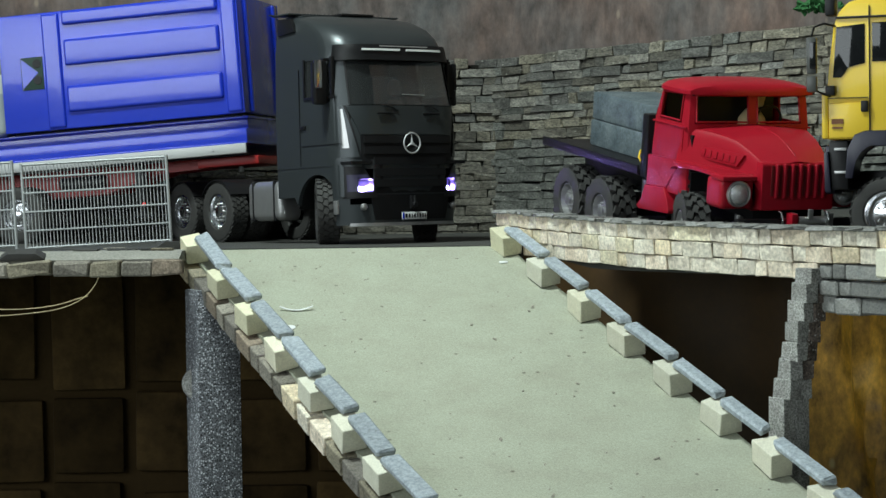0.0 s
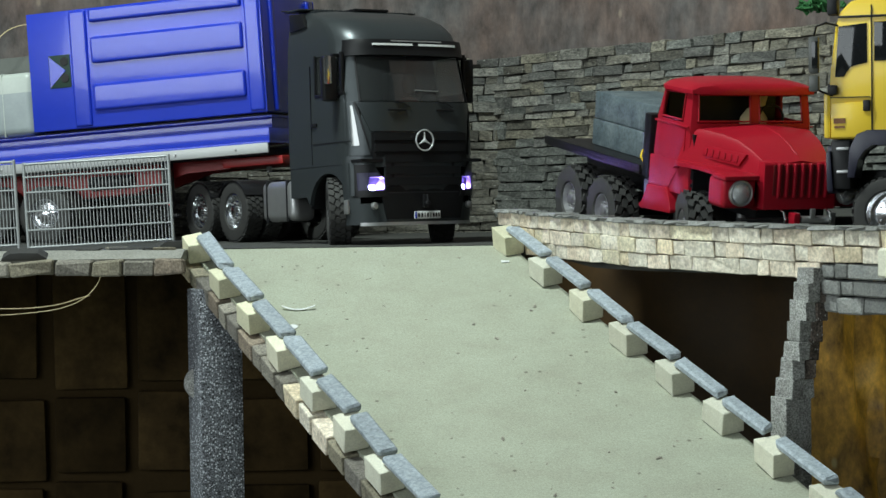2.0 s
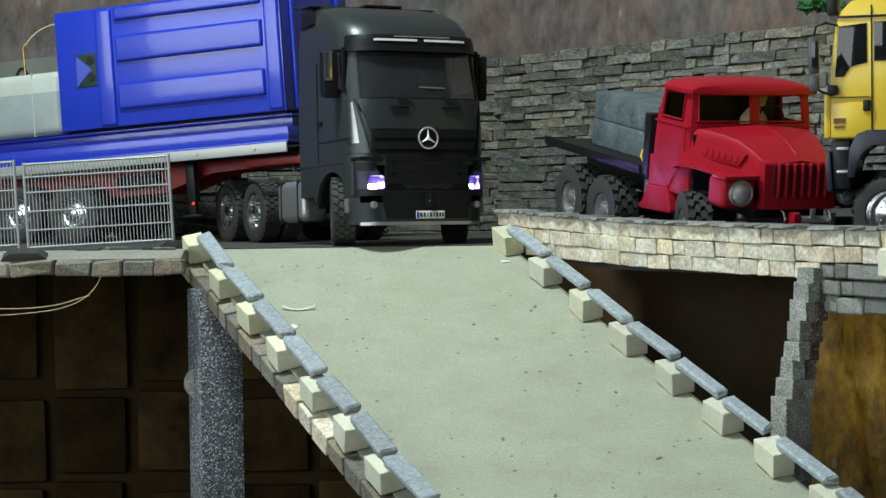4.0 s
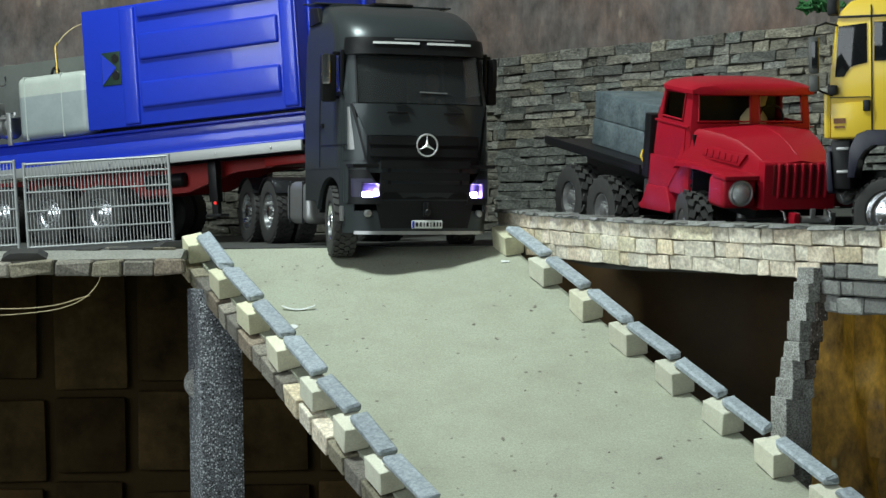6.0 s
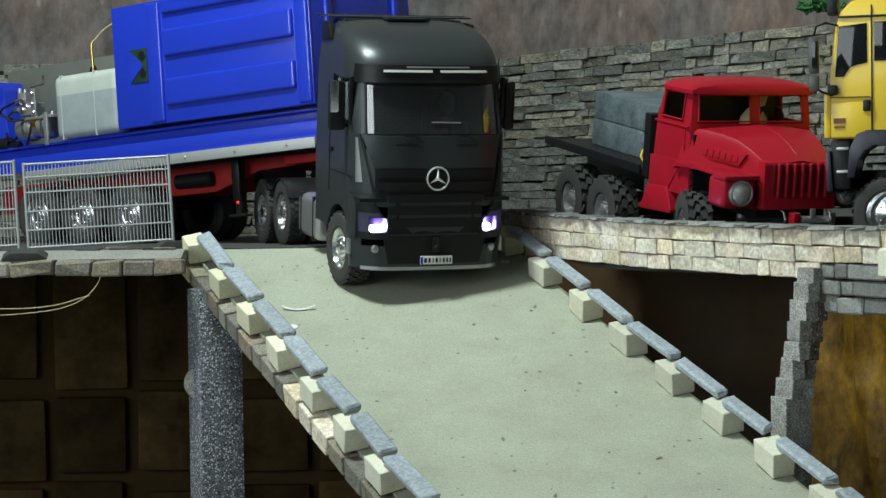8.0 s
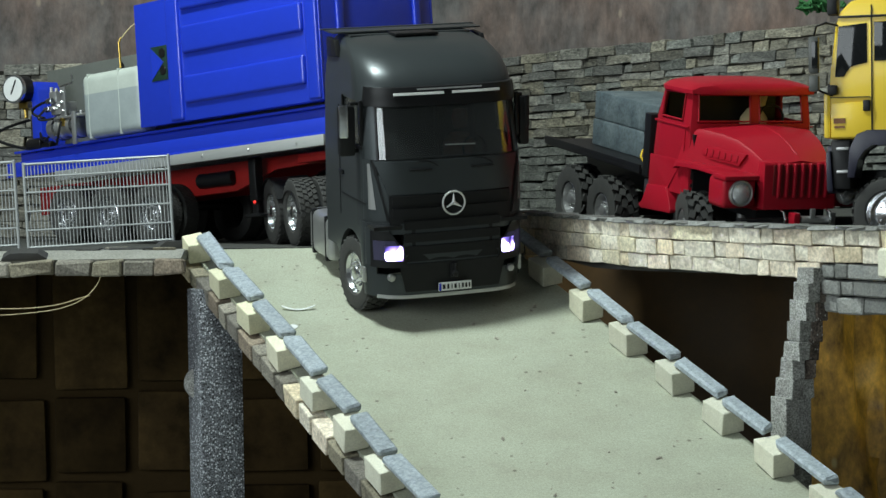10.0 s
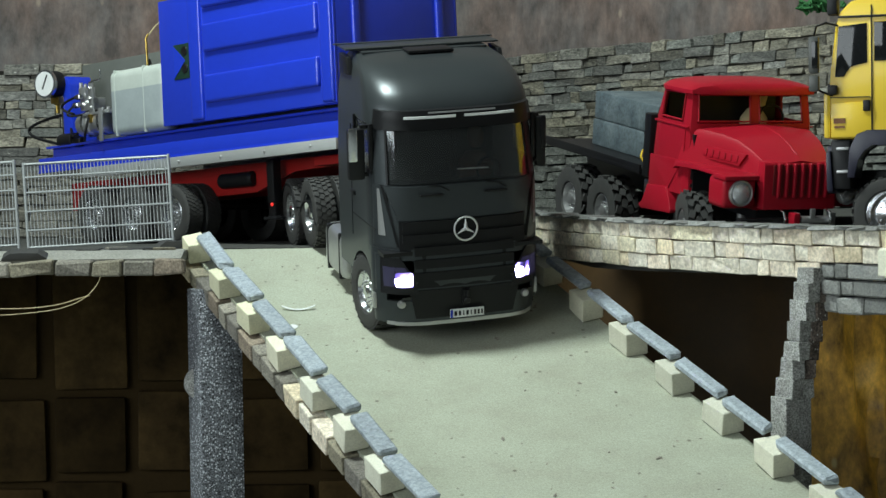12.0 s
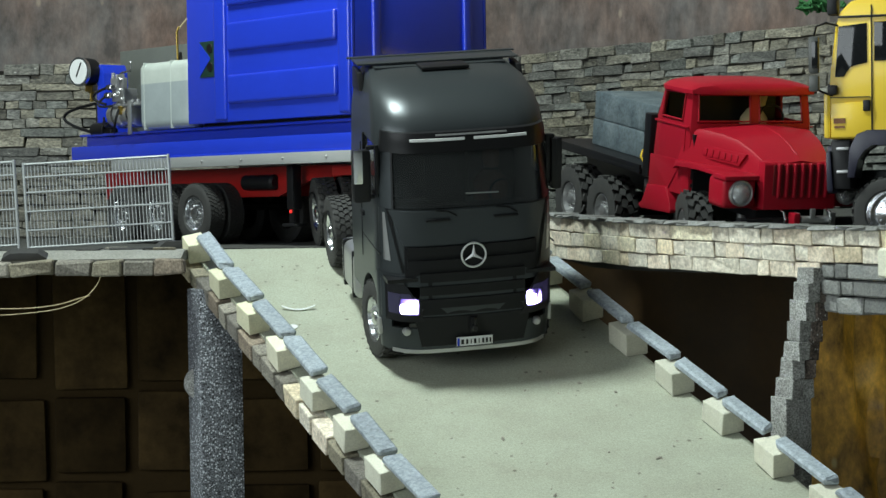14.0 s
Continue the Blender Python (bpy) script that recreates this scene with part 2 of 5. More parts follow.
def rod(r, h, axis="z", c=(0, 0, 0), n=20, b=0.0008):
    b = min(b, r * 0.4, h * 0.4)
    return lathe([(0, -h / 2), (r - b, -h / 2), (r, -h / 2 + b), (r, h / 2 - b), (r - b, h / 2), (0, h / 2)], axis, c, n)


def cut(bm, z, keep):
    """Keeps the part of a solid above (1) or below (-1) a level, closed again."""
    r = bmesh.ops.bisect_plane(bm, geom=bm.verts[:] + bm.edges[:] + bm.faces[:], plane_co=(0, 0, z), plane_no=(0, 0, -keep), clear_outer=True)
    bmesh.ops.edgeloop_fill(bm, edges=[e for e in r["geom_cut"] if isinstance(e, bmesh.types.BMEdge)])
    return bm


def prism(pts, y0, y1, bevel=0.0):
    """A profile of (x, z) pairs drawn out from y0 to y1."""
    bm = bmesh.new()
    a = [bm.verts.new((x, y0, z)) for x, z in pts]
    b = [bm.verts.new((x, y1, z)) for x, z in pts]
    bm.faces.new(a)
    bm.faces.new(b[::-1])
    for i in range(len(pts)):
        j = (i + 1) % len(pts)
        bm.faces.new((a[i], b[i], b[j], a[j]))
    if bevel:
        bmesh.ops.bevel(bm, geom=bm.edges[:], offset=bevel, segments=2, profile=0.6, affect="EDGES", clamp_overlap=True)
    return bm


def tube(pts, r, n=8):
    bm = bmesh.new()
    rings, pts = [], [Vector(p) for p in pts]
    for i, p in enumerate(pts):
        d = (pts[min(i + 1, len(pts) - 1)] - pts[max(i - 1, 0)]).normalized()
        u = d.orthogonal().normalized() if i == 0 else (u - d * u.dot(d)).normalized()
        v = d.cross(u)
        rings.append([bm.verts.new(p + r * (u * math.cos(2 * math.pi * k / n) + v * math.sin(2 * math.pi * k / n))) for k in range(n)])
    for a, b in zip(rings, rings[1:]):
        for k in range(n):
            bm.faces.new((a[k], a[(k + 1) % n], b[(k + 1) % n], b[k]))
    bm.faces.new(rings[0])
    bm.faces.new(rings[-1])
    return bm


def arc_pts(c, r, a0, a1, n, f):
    return [f(c, r, radians(a0 + (a1 - a0) * i / n)) for i in range(n + 1)]


def bez(p, q, sag, n=10):
    p, q = Vector(p), Vector(q)
    return [p.lerp(q, i / n) + Vector(sag) * 4 * (i / n) * (1 - i / n) for i in range(n + 1)]


def skin(grid, thick=0.0, skip=None, closed=False):
    """A sheet over rows of points; skip(row, column) leaves a hole; thick gives it depth."""
    bm = bmesh.new()
    V = [[bm.verts.new(p) for p in row] for row in grid]
    for i in range(len(V) - 1):
        n = len(V[i])
        for j in range(n if closed else n - 1):
            if skip and skip(i, j):
                continue
            q = (V[i][j], V[i][(j + 1) % n], V[i + 1][(j + 1) % n], V[i + 1][j])
            try:
                bm.faces.new(q)
            except ValueError:
                pass
    for v in [v for v in bm.verts if not v.link_faces]:
        bm.verts.remove(v)
    bmesh.ops.recalc_face_normals(bm, faces=bm.faces)
    if thick:
        bmesh.ops.solidify(bm, geom=bm.faces[:], thickness=thick)
    return bm


def slab(front, back):
    """A closed panel between two equal grids of points."""
    bm = bmesh.new()
    A, B = [[[bm.verts.new(p) for p in row] for row in g] for g in (front, back)]
    n, k = len(A), len(A[0])
    for i in range(n - 1):
        for j in range(k - 1):
            bm.faces.new((A[i][j], A[i][j + 1], A[i + 1][j + 1], A[i + 1][j]))
            bm.faces.new((B[i][j], B[i + 1][j], B[i + 1][j + 1], B[i][j + 1]))
    ring = [(0, j) for j in range(k)] + [(i, k - 1) for i in range(1, n)] + [(n - 1, j) for j in range(k - 2, -1, -1)] + [(i, 0) for i in range(n - 2, 0, -1)]
    for (a, b), (c, d) in zip(ring, ring[1:] + ring[:1]):
        bm.faces.new((A[a][b], A[c][d], B[c][d], B[a][b]))
    return bm


def interp(table, z):
    for (z0, *a), (z1, *b) in zip(table, table[1:]):
        if z <= z1:
            k = max(0.0, (z - z0) / (z1 - z0))
            return [u + (v - u) * k for u, v in zip(a, b)]
    return list(table[-1][1:])


def rough_stone(sx, sy, sz, seed, bevel=0.0018, jag=0.06):
    """A split stone: a bevelled block with pushed corners."""
    rnd = random.Random(seed)
    bm = bmesh.new()
    bmesh.ops.create_cube(bm, size=1.0)
    bmesh.ops.scale(bm, vec=(sx, sy, sz), verts=bm.verts)
    for v in bm.verts:
        v.co += Vector((rnd.uniform(-1, 1) * jag * sx * 0.5, rnd.uniform(-1, 1) * jag * sy, rnd.uniform(-1, 1) * jag * sz))
    bmesh.ops.bevel(bm, geom=bm.edges[:], offset=bevel, segments=1, profile=0.6, affect="EDGES")
    return bm


def piece(name, mesh, parent, m):
    ob = new(name, mesh)
    ob.parent = parent
    ob.matrix_local = m
    return ob


def stone_mesh(sx, sy, sz, seed, material, bevel=0.0018, jag=0.06):
    me = bpy.data.meshes.new("stone")
    bm = rough_stone(sx, sy, sz, seed, bevel, jag)
    bm.to_mesh(me)
    bm.free()
    me.materials.append(material)
    return me

# ---- the large structure ----
SLOPE, DROP = 0.38, -0.0025
EDGE = Vector((0.4117, -0.9113, 0.0)).normalized()          # plan direction of the ramp's sides, downhill
ACROSS = Vector((0.9113, 0.4117, 0.0)).normalized()
LEFT0, RIGHT0 = Vector((-0.3015, -0.0447, 0)), Vector((0.0751, -0.0345, 0))
FLOOR_Z = -0.46


def ramp_z(y):
    return DROP + SLOPE * y


def ramp_frame(p):
    """A pose on the ramp at plan point p: x across, y uphill along the sides, z off the board."""
    n = Vector((0, -SLOPE, 1)).normalized()
    up = Vector((-EDGE.x, -EDGE.y, -EDGE.y * SLOPE)).normalized()
    side = up.cross(n).normalized()
    m = Matrix((side, up, n)).transposed().to_4x4()
    m.translation = (p.x, p.y, ramp_z(p.y))
    return m


def plate(pts, top, thick, name, material, label, category):
    bm = bmesh.new()
    a = [bm.verts.new((x, y, top(x, y))) for x, y in pts]
    b = [bm.verts.new((x, y, top(x, y) - thick)) for x, y in pts]
    bm.faces.new(a)
    bm.faces.new(b[::-1])
    for i in range(len(pts)):
        j = (i + 1) % len(pts)
        bm.faces.new((a[i], b[i], b[j], a[j]))
    return tagged(part(name, bm, material), label, category, "", "structure")


def build_structure():
    plate([(-4, -5), (4, -5), (4, 3), (-4, 3)], lambda x, y: FLOOR_Z, 0.05, "floor", HALLWALL, "grey painted hall floor", "floor")
    # the hall round the layout
    hall = [("wall_south", (0, -5.05, 0.9), (8.2, 0.1, 2.8)), ("wall_west", (-4.05, -1, 0.9), (0.1, 8, 2.8)),
            ("wall_east", (4.05, -1, 0.9), (0.1, 8, 2.8)), ("wall_north", (0, 3.05, 0.9), (8.2, 0.1, 2.8))]
    for n, c, s in hall:
        tagged(part(n, box(c, s), HALLWALL), "plain grey hall wall", "wall", "", "structure")
    tagged(part("ceiling", box((0, -1, 2.35), (8.2, 8.2, 0.1)), HALLWALL), "plain grey hall ceiling", "ceiling", "", "structure")
    # platform and the apron beside the ramp
    plate([(-1.7, 0.0), (0.10, 0.0), (0.10, 1.0), (-1.7, 1.0)], lambda x, y: 0.0, 0.018, "ground", FLOOR,
          "dusty grey platform floor behind the ramp", "platform")
    grid = [[(x, y, 0.0 if y > -0.072 else 0.0 - (-0.072 - y) * 0.3) for y in (0.0, -0.04, -0.072, -0.085, -0.10)] for x in
            [-1.3 + 0.05 * i for i in range(20)] + [-0.306]]
    tagged(part("pavement", skin(grid, 0.012), APRON), "dusty grey apron along the platform edge", "pavement", "", "structure")
    # ramp board
    L = [(-0.306, 0.0), (0.082, 0.0)]
    far = 1.12
    d = EDGE * (far / -EDGE.y)
    bm = bmesh.new()
    nx, ny = 10, 30
    rows = []
    for j in range(ny + 1):
        k = j / ny
        a, b = Vector((L[0][0], 0, 0)) + d * k, Vector((L[1][0], 0, 0)) + d * k
        rows.append([(p.x, p.y, ramp_z(p.y) if p.y < -0.01 else DROP * 0.6 + (ramp_z(-0.01) - DROP * 0.6) * (-p.y / 0.01) ** 1.5)
                     for p in [a.lerp(b, i / nx) for i in range(nx + 1)]])
    bm = skin(rows, -0.012)
    tagged(part("road", bm, BOARD), "pale grey-green ramp board with dust and specks", "ramp", "", "structure")
    # panels under the platform, coloured darker to carry the shade there
    back = thing("wall_under_platform", "brown panelled wall below the platform, its shade put into the colour", "wall", "", "structure")
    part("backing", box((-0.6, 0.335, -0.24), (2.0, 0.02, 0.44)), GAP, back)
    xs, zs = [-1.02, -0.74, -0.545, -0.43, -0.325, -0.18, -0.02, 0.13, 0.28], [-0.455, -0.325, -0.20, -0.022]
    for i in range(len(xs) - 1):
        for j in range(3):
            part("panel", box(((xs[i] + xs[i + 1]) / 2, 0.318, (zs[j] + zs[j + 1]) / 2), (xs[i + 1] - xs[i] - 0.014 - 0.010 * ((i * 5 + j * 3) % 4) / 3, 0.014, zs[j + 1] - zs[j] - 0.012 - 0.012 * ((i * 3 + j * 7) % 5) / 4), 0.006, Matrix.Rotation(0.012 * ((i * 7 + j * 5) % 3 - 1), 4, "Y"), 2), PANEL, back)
    # hanging sheet with soft folds: shaded stretch coloured dark brown, then ochre
    for name, m, u0, u1, label in (("backdrop_brown", SHADEDSHEET, 0.0, 0.392, "shaded stretch of the sheet under the platform, coloured dark brown"), ("backdrop_ochre", TARP, 0.385, 1.0, "rusty ochre sheet hanging under the platform")):
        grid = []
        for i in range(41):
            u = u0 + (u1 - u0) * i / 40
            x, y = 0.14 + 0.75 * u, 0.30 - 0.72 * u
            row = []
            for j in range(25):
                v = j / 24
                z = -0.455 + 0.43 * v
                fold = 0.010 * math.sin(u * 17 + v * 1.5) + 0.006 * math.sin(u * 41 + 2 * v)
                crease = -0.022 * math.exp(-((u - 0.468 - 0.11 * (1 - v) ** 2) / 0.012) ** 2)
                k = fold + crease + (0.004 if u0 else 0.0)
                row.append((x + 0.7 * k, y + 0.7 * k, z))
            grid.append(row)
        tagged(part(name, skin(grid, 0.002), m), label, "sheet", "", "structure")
    # platform under the parked trucks
    def bed_z(x, y):
        s = -((x - 0.336) * 0.358 + (y + 0.202) * -0.934)
        l = (x - 0.336) * 0.934 + (y + 0.202) * 0.358
        return max(-0.0255, -0.0245 + 0.12 * s + 0.12 * l)
    grid = []
    for i in range(31):
        u = i / 30
        k = kerb_line(u * 0.83)
        row = []
        for j in range(13):
            p = k + Vector((0.9113, 0.4117, 0)) * (0.016 + 0.75 * j / 12)
            row.append((p.x, p.y, min(bed_z(p.x, p.y), 0.03)))
        grid.append(row)
    tagged(part("ground_parking", skin(grid, 0.006), FLOOR), "sloping grey platform under the parked trucks", "platform", "", "structure")
    plate([(0.40, -0.345), (0.75, -0.47), (0.80, -0.20), (0.47, -0.10)], lambda x, y: -0.0052, 0.016, "ground_slab", FLOOR, "raised grey slab under the yellow truck", "platform")
    # plaster above the stone walls
    tagged(part("wall_upper_left", box((-0.75, 0.86, 0.62), (1.74, 0.04, 1.5)), PLASTER), "stained brown and grey plaster wall", "wall", "", "structure")
    a, b = Vector((0.10, 0.855, 0)), Vector((0.95, -0.36, 0))
    mid, dv = (a + b) / 2, b - a
    m = Matrix.Translation((mid.x + 0.02, mid.y + 0.015, 0.62)) @ Matrix.Rotation(math.atan2(dv.y, dv.x), 4, "Z")
    tagged(part("wall_upper_right", box((0, 0, 0), (dv.length + 0.05, 0.04, 1.5), 0, m), PLASTER), "stained brown and grey plaster wall", "wall", "", "structure")


KERB = [(0.000, (0.0700, 0.0340, 0.0415)), (0.318, (0.2143, -0.2486, 0.0296)), (0.578, (0.3548, -0.4678, 0.0253)), (0.670, (0.4056, -0.5450, 0.0253)), (0.948, (0.5790, -0.7621, 0.0253))]


def kerb_line(s):
    for (a, p), (b, q) in zip(KERB, KERB[1:]):
        if s <= b:
            return Vector(p).lerp(Vector(q), (s - a) / (b - a))
    return Vector(KERB[-1][1])


def build_stones():
    rnd = random.Random(5)
    # kerb of three courses of split sandstone
    kerb = thing("parking_wall", "three courses of split cream sandstone edging the parking platform", "stone wall", "", "structure")
    sizes = [0.018, 0.027, 0.037, 0.050]
    meshes = [[stone_mesh(l - 0.0002, 0.030, 0.0156, 40 + 7 * i + j, SANDSTONE, 0.0008, 0.06) for j in range(3)] for i, l in enumerate(sizes)]
    grey = [[stone_mesh(l - 0.0008, 0.030, 0.0156, 90 + 7 * i + j, GREYSTONE, 0.0016, 0.09) for j in range(3)] for i, l in enumerate(sizes)]
    caps = [stone_mesh(0.0215, 0.036, 0.0040, 200 + j, GREYSTONE, 0.0007, 0.12) for j in range(4)]
    for course in range(5):
        s = (0.0, 0.012, 0.062, 0.572, 0.592)[course]
        while s < 0.92:
            i = rnd.randrange(4)
            l = sizes[i]
            p, q = kerb_line(s), kerb_line(s + l)
            d = q - p
            g = course > 2 or (course == 2 and s > 0.585)
            off = -0.0040 * course + rnd.uniform(-0.0010, 0.0010)
            mid = (p + q) / 2 + Vector((0.83, 0.55, 0)) * (0.013 - off * 0.4)
            m = Matrix.Translation((mid.x, mid.y, mid.z - 0.0086 - 0.0163 * course - 0.0022)) @ Matrix.Rotation(math.atan2(d.y, d.x) + math.pi, 4, "Z") @ Matrix.Rotation(math.asin(d.z / d.length), 4, "Y") @ Matrix.Rotation(rnd.uniform(-0.012, 0.012), 4, "Y") @ Matrix.Diagonal((1, 1, rnd.uniform(0.94, 1.03), 1))
            piece("stone", rnd.choice((grey if g else meshes)[i]), kerb, m)
            s += l
    s = 0.0
    while s < 0.92:
        p, q = kerb_line(s), kerb_line(s + 0.0185)
        d, mid = q - p, (p + q) / 2 + Vector((0.83, 0.55, 0)) * 0.012
        m = Matrix.Translation((mid.x, mid.y, mid.z - 0.001 + rnd.uniform(-0.0006, 0.0006))) @ Matrix.Rotation(math.atan2(d.y, d.x) + rnd.uniform(-0.2, 0.2), 4, "Z")
        piece("cap_stone", rnd.choice(caps), kerb, m)
        s += 0.0185
    p = kerb_line(0.705)
    piece("corner_block", stone_mesh(0.036, 0.034, 0.029, 333, CREAM, 0.002, 0.06), kerb, Matrix.Translation((p.x + 0.004, p.y + 0.001, p.z - 0.034)) @ Matrix.Rotation(-0.9, 4, "Z"))
    # dark slabs along the apron
    row = thing("apron_edging", "row of dark rough slabs along the platform edge", "stone edging", "", "structure")
    x = -1.1
    k = 0
    while x < -0.315:
        l = rnd.choice((0.045, 0.052, 0.06, 0.036))
        if x + l > -0.30:
            l = -0.300 - x
        me = stone_mesh(l - 0.0012, 0.022, 0.0165, 300 + k, DARKSTONE, 0.002, 0.14)
        piece("slab", me, row, Matrix.Translation((x + l / 2, -0.108, -0.0185 + rnd.uniform(-0.001, 0.001))) @ Matrix.Rotation(rnd.uniform(-0.04, 0.04), 4, "Y"))
        x += l
        k += 1
    # edging stones down the ramp's near side
    edge = thing("ramp_edging", "grey-brown stone strip under the rail blocks of the ramp", "stone edging", "", "structure")
    s = -0.035
    k = 0
    while s < 1.15:
        l = rnd.choice((0.026, 0.034, 0.042))
        p = LEFT0 + EDGE * (s + l / 2) + ACROSS * 0.0060
        me = stone_mesh(0.019, l - 0.001, 0.021, 400 + k, DARKSTONE if rnd.random() < 0.8 else SANDSTONE, 0.0010, 0.06)
        piece("stone", me, edge, ramp_frame(p) @ Matrix.Translation((0, 0, -0.0135)))
        s += l * 1.065
        k += 1
    # the two rails of blocks and slats
    for side, p0, steps in (("near", LEFT0, [0, 0.1065, 0.2068, 0.305, 0.4045, 0.4955, 0.582, 0.675, 0.77, 0.865, 0.96]),
                            ("far", RIGHT0, [0, 0.0985, 0.1965, 0.29, 0.387, 0.479, 0.5705, 0.664, 0.757, 0.85, 0.945])):
        ups = 0.0185
        for i, s in enumerate(steps):
            c = p0 + EDGE * (s - ups) + ACROSS * 0.0128
            w = 0.0255
            me = stone_mesh(w, 0.0375, 0.0245, 500 + i + (50 if side == "far" else 0), CREAM, 0.0008, 0.06)
            ob = new("stone_block", me)
            ob.matrix_world = ramp_frame(c) @ Matrix.Translation((0, 0, 0.0128)) @ Matrix.Rotation(rnd.uniform(-0.07, 0.07), 4, "Z")
            tagged(ob, "cream stone block on the ramp edge under slate bars", "stone block", "stone blocks along the ramp")
            if i + 1 < len(steps):
                a, b = s - 0.012, steps[i + 1] - 0.026
                mid = p0 + EDGE * ((a + b) / 2) + ACROSS * (0.0200 if side == "near" else 0.0165)
                length = (b - a) * 1.06
                if side == "far" and i == 5:
                    mid, length = mid - EDGE * 0.006, length - 0.014
                me = stone_mesh(0.0195 if side == "near" else 0.0160, length, 0.0085, 600 + i + (50 if side == "far" else 0), SLATE, 0.0022, 0.07)
                ob = new("slate_bar", me)
                ob.matrix_world = ramp_frame(mid) @ Matrix.Translation((0, 0, 0.0300)) @ Matrix.Rotation(rnd.uniform(-0.035, 0.035), 4, "Z")
                tagged(ob, "blue-grey slate bar lying across two cream stone blocks", "slate bar", "slate bars along the ramp")
    # speckled post under the ramp's corner
    post = thing("granite_post", "dark speckled square stone post under the ramp corner", "post")
    ang = math.atan2(EDGE.y, EDGE.x) + math.pi / 2
    base = Matrix.Translation((-0.272, -0.066, 0)) @ Matrix.Rotation(ang, 4, "Z")
    part("shaft", box((0, 0, (FLOOR_Z - 0.046) / 2), (0.052, 0.050, -FLOOR_Z - 0.046), 0.0025, base), GRANITE, post)
    part("boss", lathe([(0, -0.003), (0.016, -0.003), (0.019, 0.0), (0.016, 0.003), (0, 0.003)], "x", (0, 0, 0)), CONCRETE, post, "round grey boss on the post's side").matrix_local = base @ Matrix.Translation((-0.0200, 0.002, -0.158)) @ Matrix.Rotation(0.9, 4, "Z")
    # stepped column of lumps on the rail block
    col = thing("stepped_column", "leaning column of stacked rough grey concrete lumps", "column")
    z = FLOOR_Z
    hs = [0.10, 0.10, 0.068, 0.049, 0.0195, 0.0185, 0.0185, 0.019, 0.019, 0.019, 0.014]
    for i, h in enumerate(hs):
        j = max(0, i - 3)
        k = 0.0 if j == 0 else 0.0035 + 0.0038 * (j - 1)
        turn = Matrix.Rotation(ang + (rnd.uniform(-0.12, 0.12) if j else 0), 4, "Z")
        for half in (-1, 1):
            w = (0.0262 if j else 0.0295) / 2
            sh = rnd.uniform(-0.0012, 0.0012) if j else 0.0
            bm = rough_stone(w + 0.0002, 0.026 + rnd.uniform(-0.002, 0.002), h + 0.0012, 700 + 2 * i + half, 0.0007, 0.02 if j == 0 else 0.075)
            ob = part("lump", bm, BROWNLUMP if half > 0 and 1 < j < 7 else CONCRETE, col)
            ob.matrix_local = Matrix.Translation((0.3400 + k, -0.478 + 0.08 * k, z + h / 2)) @ turn @ Matrix.Translation((half * w / 2, sh, 0.4 * sh))
        z += h
    # stone walls behind
    for name, a, b, count in (("wall_left", Vector((-1.12, 0.80, 0)), Vector((0.10, 0.80, 0)), 300), ("wall_right", Vector((0.095, 0.80, 0)), Vector((0.80, -0.215, 0)), 300)):
        wall = thing(name, "dry-laid wall of split dark grey slate stones", "stone wall", "", "structure")
        d = b - a
        ang2 = math.atan2(d.y, d.x)
        nrm = Vector((d.y, -d.x, 0)).normalized()
        base_m = Matrix.Translation((0, 0, 0)) @ Matrix.Rotation(ang2, 4, "Z")
        part("core", box((d.length / 2, 0.034, 0.128), (d.length + 0.02, 0.03, 0.285), 0, Matrix.Translation(a) @ base_m), MORTAR, wall)
        lens = [0.022, 0.034, 0.046, 0.058, 0.070]
        pool = [[stone_mesh(l - 0.0010, 0.03, 0.0161, 800 + 9 * i + j + (60 if name == "wall_right" else 0), WALLSTONE, 0.0010, 0.09) for j in range(5)] for i, l in enumerate(lens)]
        made, verts, faces = 0, [], []
        top = 0.2785
        for r in range(28):
            s = -0.02 + rnd.uniform(-0.03, 0.0)
            tall = rnd.choice((0.0105, 0.0128, 0.0142, 0.0152, 0.0166))
            if top - tall < -0.012:
                break
            while s < d.length:
                i = rnd.randrange(5)
                l = lens[i]
                p = a + d.normalized() * (s + l / 2) + nrm * rnd.uniform(-0.0022, 0.0022)
                gone = rnd.random() < (0.35 if r == 0 and name == "wall_left" else 0.0)
                m = Matrix.Translation((p.x, p.y, top - tall / 2 + rnd.uniform(-0.0008, 0.0008))) @ base_m @ Matrix.Rotation(rnd.uniform(-0.016, 0.016), 4, "Y") @ Matrix.Rotation(rnd.uniform(-0.03, 0.03), 4, "Z") @ Matrix.Diagonal((1, 1, tall / 0.0163 * rnd.uniform(0.93, 1.06), 1))
                me = rnd.choice(pool[i])
                if not gone and made < count:
                    piece("stone", me, wall, m)
                    made += 1
                elif not gone:
                    base = len(verts)
                    verts += [tuple(m @ v.co) for v in me.vertices]
                    faces += [tuple(base + k for k in f.vertices) for f in me.polygons]
                s += l
            top -= tall
        if verts:
            me = bpy.data.meshes.new("lower_stones")
            me.from_pydata(verts, [], faces)
            me.materials.append(WALLSTONE)
            rest = new("lower_stones", me)
            rest.parent = wall
            tagged(rest, kind="stuff")
    # moss clump over the wall
    bm = bmesh.new()
    for i in range(60):
        m = Matrix.Translation((0.50 + rnd.gauss(0, 0.012), 0.20 + rnd.gauss(0, 0.012), 0.298 + abs(rnd.gauss(0, 0.008)))) @ Euler((rnd.uniform(0, 3), rnd.uniform(0, 3), 0)).to_matrix().to_4x4()
